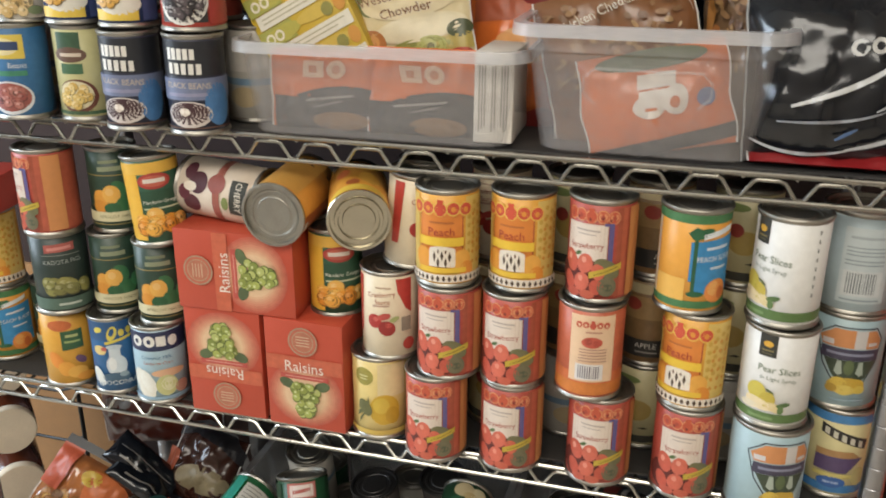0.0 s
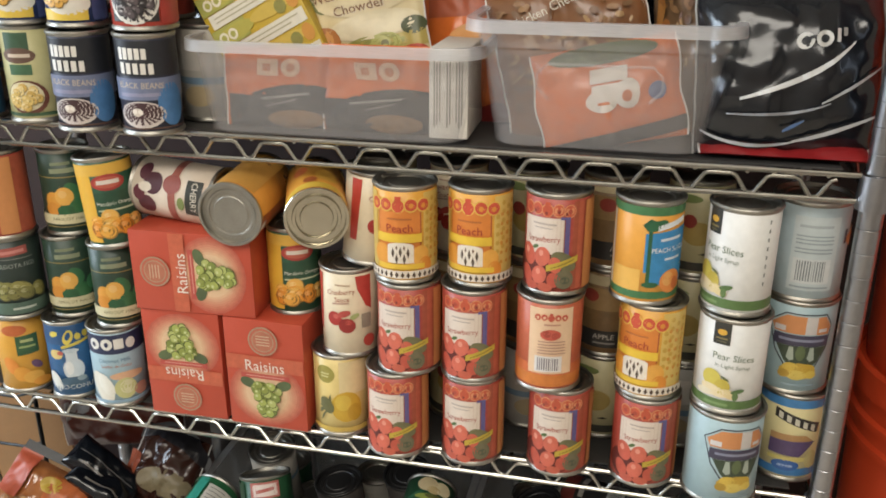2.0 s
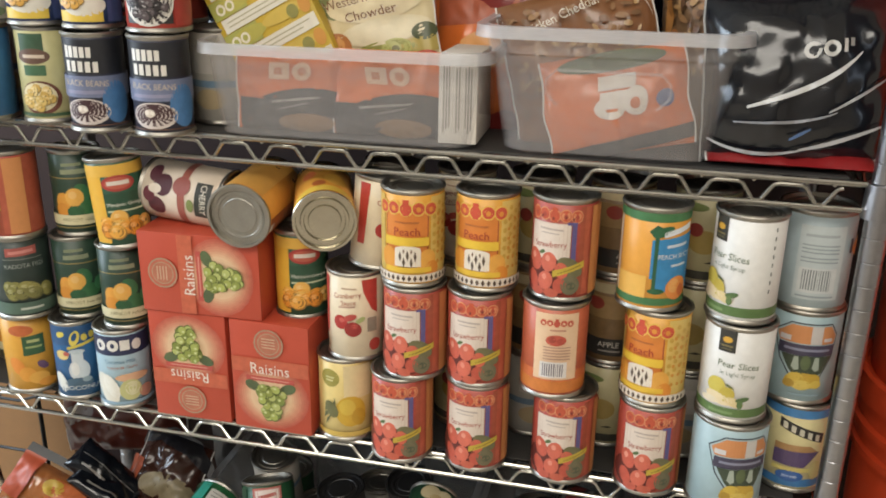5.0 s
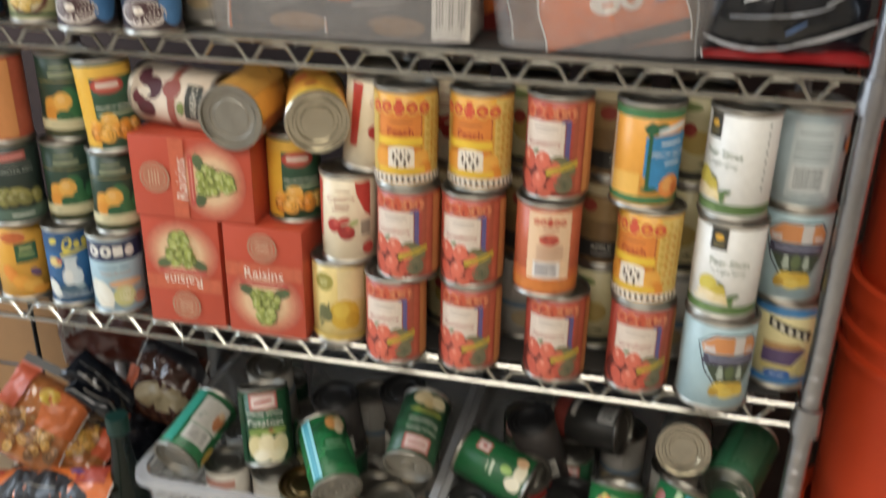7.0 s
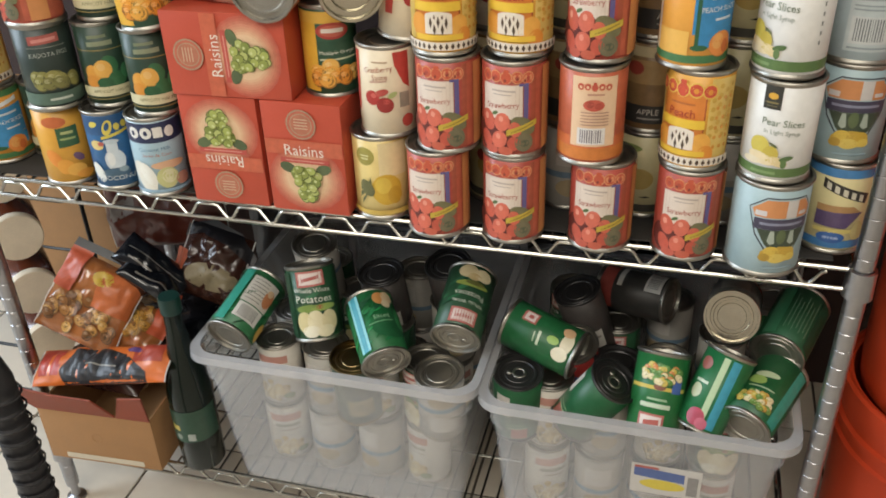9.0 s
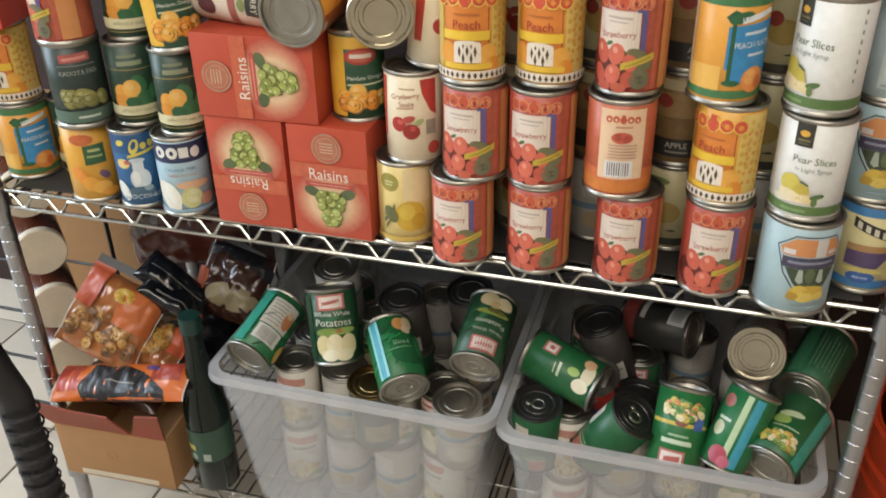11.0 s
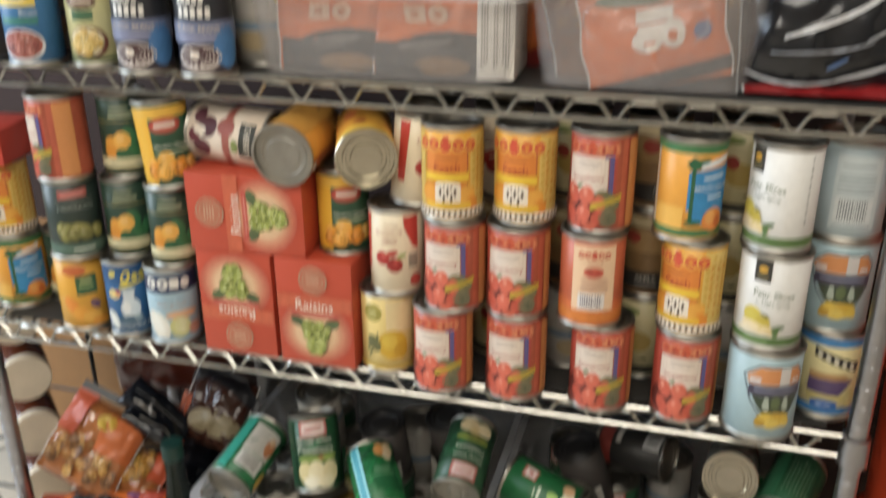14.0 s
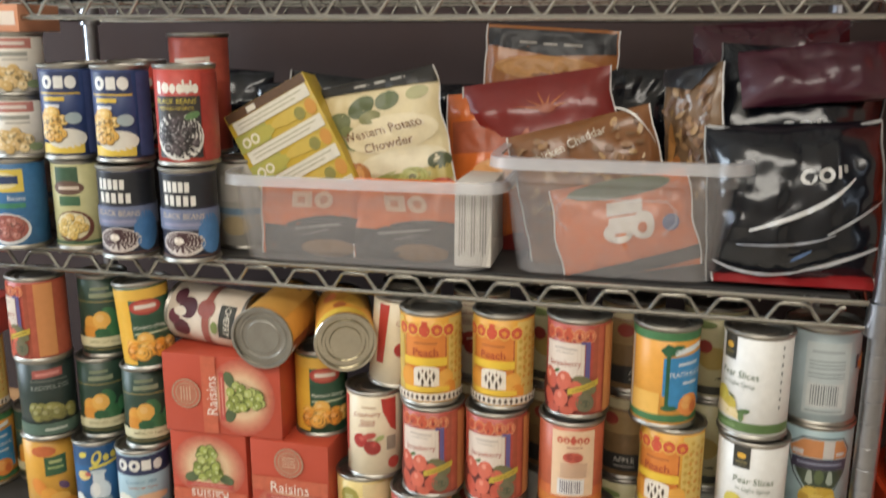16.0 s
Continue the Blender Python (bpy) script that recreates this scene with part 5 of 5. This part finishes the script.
for key, p, a, spin in (("veg_k", (0.800, 0.050, 0.392), (-0.02, 0.12, -0.99), 0), ("redcan", (0.868, 0.12, 0.40), (0.1, 0.3, -0.95), 0), ("veg_k", (0.936, 0.035, 0.414), (-0.50, 0.12, -0.86), 40), ("graycan", (0.690, 0.03, 0.388), (0, 0.12, -0.99), 0), ("goldend", (0.557, 0.04, 0.384), (0, 0.1, -0.99), 0), ("darkcan", (0.56, 0.17, 0.45), (0.1, 0.1, -0.98), 0), ("darkcan", (0.66, 0.2, 0.46), (0.1, 0.2, -0.96), 0), ("graycan", (0.44, 0.2, 0.47), (0, 0.2, -0.97), 0), ("darkcan", (0.86, 0.2, 0.44), (0.3, 0.1, -0.94), 0), ("veg_c", (1.14, 0.24, 0.44), (0.2, 0.1, -0.96), 0)):
    can(key, axis_pose(p, a, spin), "vegetable can standing in a tote", "cans heaped in the totes", 0, key == "veg_k")
for bx in (0.541, 0.967):
    for i in range(4):
        for j in range(4):
            key = ("whitebean", "graycan", "graycan", "whitebean")[(i + 2 * j) % 4]
            can(key, pose(bx - 0.125 + 0.08 * i + RNG.uniform(-.003, .003), 0.075 + 0.079 * j, ZB + 0.006 if j else ZB + 0.006, 0, 0, 0), "can packed in the bottom of a tote", "cans packed in the totes", RNG.uniform(-35, 35))
            if j == 0 or (i + j) % 2:
                can(("whitebean", "graycan", "whitebean", "veg_b")[(i + j) % 4], pose(bx - 0.125 + 0.08 * i, 0.08 + 0.079 * j, ZB + 0.1185, 0, 0, 0), "can packed in a tote", "cans packed in the totes", RNG.uniform(-35, 35))

# cardboard tray of dried food
tray = thing("cardboard_box", pose(0.127, -0.03, ZB, 0, 0, 3), "open brown cardboard box with red-printed flaps", "cardboard box")
for nm, b in (("front_panel", (-0.1, 0.1, 0, 0.004, 0, 0.108)), ("back_panel", (-0.1, 0.1, 0.2, 0.204, 0, 0.108)), ("side_panel", (-0.1, -0.096, 0.0045, 0.1995, 0, 0.108)), ("side_panel", (0.096, 0.1, 0.0045, 0.1995, 0, 0.108)), ("bottom_panel", (-0.0955, 0.0955, 0.0045, 0.1995, 0, 0.004))):
    part(nm, box(bmesh.new(), *b, 0.0006), BROWN, tray)
part("packing_tape", box(bmesh.new(), -0.07, 0.07, -0.0008, -0.0002, 0.004, 0.014), mat("pale_tape", "#c9bda6", 0.35), tray, "pale strip of packing tape")
RFLAP = mat("red_printed_card", "#93452f", 0.6, 0, 0.22, 25, 0.2)


def card_flap(outline, lean, label):
    """A stiff flap with a cut outline, 3 mm thick, hinged on the box's front edge."""
    bm = bmesh.new()
    f = [bm.verts.new((u, 0.0, v)) for u, v in outline]
    g = [bm.verts.new((u, 0.003, v)) for u, v in outline]
    bm.faces.new(f)
    bm.faces.new(g[::-1])
    for k in range(len(f)):
        bm.faces.new((f[k - 1], f[k], g[k], g[k - 1])[::-1])
    bmesh.ops.recalc_face_normals(bm, faces=bm.faces[:])
    ob = part("flap", bm, RFLAP, tray, label, 20)
    ob.matrix_local = pose(0, -0.002, 0.107, lean, 0, 0)


card_flap([(-0.1, 0), (0.04, 0), (0.022, 0.056), (-0.04, 0.058), (-0.132, 0.08), (-0.128, 0.066)], 24, "folded-out flap printed red")
card_flap([(0.042, 0), (0.1, 0), (0.108, 0.066), (0.066, 0.058)], 16, "folded-out flap printed red")
rg = lathe(bmesh.new(), [(0.007, 0), (0.009, 0.0006), (0.0096, 0)], 18)
hm = part("hand_hole_mark", rg, BROWN, tray, "round perforation")
hm.matrix_local = pose(-0.005, -0.0004, 0.055, 90, 0, 0)


def laid(origin, across, along):
    """A pouch lying with its width along one axis and its length along another."""
    x, z = Vector(across).normalized(), Vector(along).normalized()
    y = z.cross(x).normalized()
    return Matrix.Translation(origin) @ Matrix((x, y, x.cross(y))).transposed().to_4x4()


AMBER = mat("amber_film", "#a8683a", 0.14, 0, 0.3, 60, 0.0, 1.0)
pouch("dried_food_bag", pose(0.13, 0.155, 0.245, -84, 0, 6), 0.17, 0.14, 0.06, 73, BLACKF, [], "black foil bag lying inside the box", "bags in the cardboard box", crumple=1.5, seal=None)
pouch("dried_food_bag", pose(0.12, 0.0, 0.272, -80, 0, -3), 0.16, 0.15, 0.05, 75, film("dark_brown_film", "#3a2018", 0.25), [], "dark brown foil bag lying inside the box", "bags in the cardboard box", crumple=1.5, seal=None)
NUTS = bunch(RNG, ["#b5722a", "#c98a3a", "#9a5c22", "#d9a04a", "#7d4a1c"], 0, 40, 56, 30, 8, 40)
pouch("dried_food_bag", laid((0.092, 0.015, 0.354), (0.92, 0.00, -0.38), (0.29, 0.66, 0.69)), 0.135, 0.132, 0.045, 61, AMBER, NUTS + [("r", "#c24a28", -66, -30, 70, 140), ("r", "#d2652a", 8, 66, 62, 122), ("r", "#1c1a1a", -66, 66, 138, 152, 2), ("e", "#d9b23a", 10, 108, 16, 12)], "shiny bag of dried food with orange and silver print", "bags in the cardboard box", crumple=2.0)
pouch("dried_food_bag", laid((0.184, 0.030, 0.334), (0.99, 0.00, -0.16), (0.08, 0.88, 0.48)), 0.073, 0.080, 0.035, 63, AMBER, bunch(RNG, ["#c98a2a", "#d9a13a", "#9a5c22"], -8, 50, 22, 30, 9, 16) + [("r", "#c84a22", 16, 40, 30, 110)], "golden bag of dried food on top of a box", "bags in the cardboard box", crumple=2.0)
pouch("dried_food_bag", laid((0.153, -0.031, 0.312), (0.98, 0.00, 0.22), (-0.10, 0.89, 0.45)), 0.257, 0.064, 0.026, 65, ORANGEF, [("p", "#17161a", [(-70, 20), (-46, 56), (0, 58), (50, 44), (96, 14), (96, 0), (-60, 0)]), ("r", "#c23a2a", -116, -72, 14, 60), ("r", "#b0341f", 66, 118, 30, 60), ("r", "#8d877c", -20, 44, 24, 26.5, -8), ("e", "#5a3a7a", 62, 52, 16, 5, -10)], "black and orange foil pouch on top of a box", "bags in the cardboard box", crumple=1.4)
pouch("dried_food_bag", laid((0.181, 0.100, 0.425), (0.80, 0.00, -0.61), (0.30, 0.87, 0.40)), 0.120, 0.056, 0.03, 67, BLACKF, [("r", "#7d7870", -40, 44, 14, 17, 2), ("r", "#55524e", -50, 50, 30, 31.5)], "black foil pouch behind the box", "bags in the cardboard box", crumple=1.2, seal=None)
pouch("dried_food_bag", laid((0.195, 0.075, 0.425), (0.84, 0.00, -0.54), (0.02, 1.00, 0.03)), 0.098, 0.049, 0.03, 68, BLACKF, [("r", "#7d7870", -24, 34, 12, 15, 2)], "black foil pouch behind the box", "bags in the cardboard box", crumple=1.2, seal=None)
pouch("dried_food_bag", laid((0.256, 0.140, 0.374), (0.97, 0.00, -0.26), (0.22, 0.55, 0.81)), 0.111, 0.117, 0.05, 69, film("dark_brown_film", "#3a2018", 0.25), [("e", "#8a7a58", 10, 40, 44, 22), ("p", "#15141a", [(-60, 110), (-20, 130), (30, 122), (66, 92), (66, 74), (20, 98), (-30, 104), (-60, 90)]), ("r", "#b8502c", -64, -40, 20, 70)], "dark brown foil pouch with black curved band", "bags in the cardboard box", crumple=1.8)
pouch("dried_food_bag", pose(0.15, 0.25, 0.40, -12, -10, 0), 0.24, 0.19, 0.06, 71, film("dull_maroon_film", "#5a2418", 0.3), [("r", "#8a8078", -100, -40, 60, 90, 20), ("r", "#c43a2c", 20, 60, 120, 150, 10)], "maroon foil bag leaning at the back", "bags in the cardboard box", crumple=2.0)
bm = lathe(bmesh.new(), [(0, 0), (0.031, 0.0), (0.035, 0.006), (0.0355, 0.15), (0.031, 0.185), (0.019, 0.235), (0.0145, 0.27), (0.0142, 0.3)], 28)
bt = thing("plastic_bottle", pose(0.2805, 0.02, ZB), "dark green bottle with a teal cap by the box", "bottle")
gb = part("bottle", bm, mat("dark_green_glass", "#08160f", 0.18, 0, 0.1, 20, 0, 0.0, 0.35), bt)
part("cap", lathe(bmesh.new(), [(0.0142, 0.298), (0.0165, 0.299), (0.0165, 0.324), (0.0155, 0.326), (0, 0.326)], 24), mat("teal_cap", "#0f332d", 0.4), bt, "teal screw cap")
pb, pm = artwork(wrap(0.0357), [("r", "#17402a", -60, 60, 66, 128, 8), ("r", "#c9b24a", -26, -8, 88, 98), ("r", "#a8b0a8", 4, 16, 70, 84), ("e", "#8d9a8a", -12, 76, 6, 6)])
part("paper_label", pb, pm, gb, "small printed label")

# ---- beyond the shelving ----
tile_mat = mat("floor_tile", "#ded4c4", 0.4, 0, 0.1, 5, 0.05)
tb = box(bmesh.new(), -0.1475, 0.1475, -0.1475, 0.1475, -0.0038, 0.0, 0.0012)
tile_me = to_mesh(tb, tile_mat, "floor_tile")
for i in range(17):
    for j in range(11):
        t = share("floor_tile", tile_me, floor)
        t.location = (-1.85 + 0.3 * i, -2.35 + 0.3 * j - 0.03, 0.0)

ORANGE = mat("orange_plastic", "#c4421f", 0.42, 0, 0.08, 8, 0.05)
for k in range(4):
    H = 0.37
    bprof = [(0, 0.004), (0.137, 0.004), (0.139, 0.0), (0.141, 0.004), (0.1435, 0.03), (0.15, 0.27), (0.15, H - 0.002), (0.146, H - 0.002), (0.144, 0.2), (0.14, 0.012), (0, 0.012)]
    bands = [(0.1503, 0.268), (0.156, 0.27), (0.1562, 0.279), (0.1515, 0.282), (0.152, 0.3), (0.1578, 0.302), (0.158, 0.31), (0.1525, 0.313), (0.153, 0.335), (0.1592, 0.338), (0.16, H), (0.155, H + 0.003), (0.1505, H), (0.1503, 0.3)]
    bu = thing("plastic_bucket", pose(1.404 + 0.004 * (k % 2), 0.17, k * 0.371), "orange plastic bucket in a stack", "bucket", "stack of orange buckets")
    bu.scale = (1, 1, 1.03)
    part("pail", lathe(bmesh.new(), bprof, 56), ORANGE, bu)
    part("rim", lathe(bmesh.new(), bands, 56), ORANGE, bu, "ribbed rim collar")

# rack with jars lying on their sides
rack = thing("jar_rack", pose(-0.135, 0.15, 0.0, 0, 0, 0), "black wire rack holding jars on their sides", "rack")
BLK = mat("black_wire", "#161616", 0.5, 0, 0.1, 30)
for x in (-0.11, 0.07):
    for y in (-0.02, 0.15):
        part("upright", tube(bmesh.new(), [(x, y, 0), (x, y, 0.75)], 0.004, 8), BLK, rack)
for k in range(6):
    z = 0.125 + 0.106 * k
    part("cradle_wire", tube(bmesh.new(), [(0.07, -0.02, z), (0.03, -0.02, z - 0.015), (-0.07, -0.02, z - 0.015), (-0.11, -0.02, z)], 0.003, 6), BLK, rack)
    part("cradle_wire", tube(bmesh.new(), [(0.07, 0.15, z), (0.03, 0.15, z - 0.015), (-0.07, 0.15, z - 0.015), (-0.11, 0.15, z)], 0.003, 6), BLK, rack)
for k in range(6):
    z = 0.1555 + 0.106 * k
    jr = thing("jar", axis_pose((-0.036, 0.1, z + 0.008), (-0.72, 0.69, 0.0)), "brown glass jar on its side with a cream lid", "jar", "jars in the rack")
    part("glass", lathe(bmesh.new(), [(0, 0), (0.036, 0), (0.041, 0.008), (0.041, 0.115), (0, 0.12)], 28), mat("brown_jar_glass", "#5a2c1a", 0.2, 0, 0.12, 30, 0, 0.3), jr)
    part("lid", lathe(bmesh.new(), [(0, -0.012), (0.039, -0.012), (0.0405, -0.01), (0.0405, 0.002), (0.037, 0.002)], 32), mat("cream_lid", "#e3d6bf", 0.5), jr, "flat cream lid")
cb = link("cardboard_sheet", box(bmesh.new(), -0.36, -0.1, 0.42, 0.428, 0, 0.62, 0.001), BROWN, None, "", 30)
tagged(cb, "tan cardboard sheet standing behind the jar rack", "cardboard")
hz = bmesh.new()
tube(hz, [(0.255, -0.32, 0.0), (0.272, -0.305, 0.3), (0.262, -0.3, 0.56), (0.2, -0.3, 0.75)], 0.02, 14)
for i in range(26):
    z = 0.02 + 0.021 * i
    lathe(hz, [(0.0205, -0.003), (0.0222, 0), (0.0205, 0.003)], 14, pose(0.256 + 0.014 * min(1, z / 0.3), -0.319 + 0.015 * min(1, z / 0.3), z))
hs = link("corrugated_hose", hz, mat("black_rubber", "#17161a", 0.5, 0, 0.2, 40, 0.2))
tagged(hs, "black ribbed hose standing on the tiles", "hose")

jar = thing("plastic_jar", pose(0.097, 0.104, ZS + 0.113), "tall clear plastic jar standing on a can", "jar")
part("jar_wall", lathe(bmesh.new(), [(0.0, 0.0), (0.022, 0.0), (0.026, 0.004), (0.026, 0.125), (0.022, 0.135), (0.021, 0.135), (0.0248, 0.124), (0.0248, 0.006), (0.021, 0.003), (0.0, 0.003)], 28), clear("clear_jar_plastic", "#dfe6ea", 0.7, 0.06), jar)
part("contents", lathe(bmesh.new(), [(0, 0.004), (0.0238, 0.004), (0.0238, 0.07), (0, 0.074)], 24), mat("dry_pasta", "#c9a878", 0.7, 0, 0.3, 120, 0.6), jar, "tan dry contents")
part("lid", lathe(bmesh.new(), [(0.027, 0.132), (0.027, 0.15), (0.025, 0.152), (0, 0.152), (0, 0.136), (0.0225, 0.136)], 28), mat("white_lid", "#d5d6d8", 0.35), jar, "white screw lid")
rc = thing("red_carton", pose(0.03, 0.06, ZS + 2 * H3, 0, 0, 8), "small red and white carton on top of a can", "carton")
rcc = part("carton", box(bmesh.new(), -0.045, 0.045, -0.045, 0.05, 0, 0.05, 0.0012), mat("red_card", "#c4483a", 0.5), rc)
pb, pm = artwork(flat, [("r", "#dcd4cf", -44, 44, 31, 48), ("r", "#b9b2b0", -34, 20, 37, 40), ("r", "#e08a7a", -34, 30, 20, 22), ("r", "#e08a7a", -34, 14, 13, 15)])
share("print", to_mesh(pb, pm, "print"), rcc).location = (0, -0.0452, 0)

# Blank dark bags added as filler, so the gap behind the totes reads dark.
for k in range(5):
    pouch("food_bag", pose(0.33 + 0.19 * k, 0.40, ZB, -3, 4 * (k % 3) - 4, 3), 0.19, 0.40 + 0.02 * (k % 2), 0.035, 81 + k, BLACKF if k % 2 else film("charcoal_film", "#1d1a1a", 0.4), [], "dark filler bag added to darken the gap behind the totes", "dark bags behind the totes", seal=None, crumple=2.2)
pc = thing("peach_carton", pose(0.172, 0.028, ZU + 0.2628, 0, 0, 6), "small peach-coloured carton on top of cans", "carton")
part("carton", box(bmesh.new(), -0.042, 0.042, -0.04, 0.05, 0, 0.032, 0.001), mat("peach_card", "#d99a78", 0.6), pc)
pb, pm = artwork(flat, [("r", "#e6b89c", -38, 6, 4, 28), ("r", "#c47a58", -34, -2, 14, 19), ("r", "#efdccb", 12, 38, 8, 24)])
share("print", to_mesh(pb, pm, "print"), pc.children[0]).location = (0, -0.0402, 0)
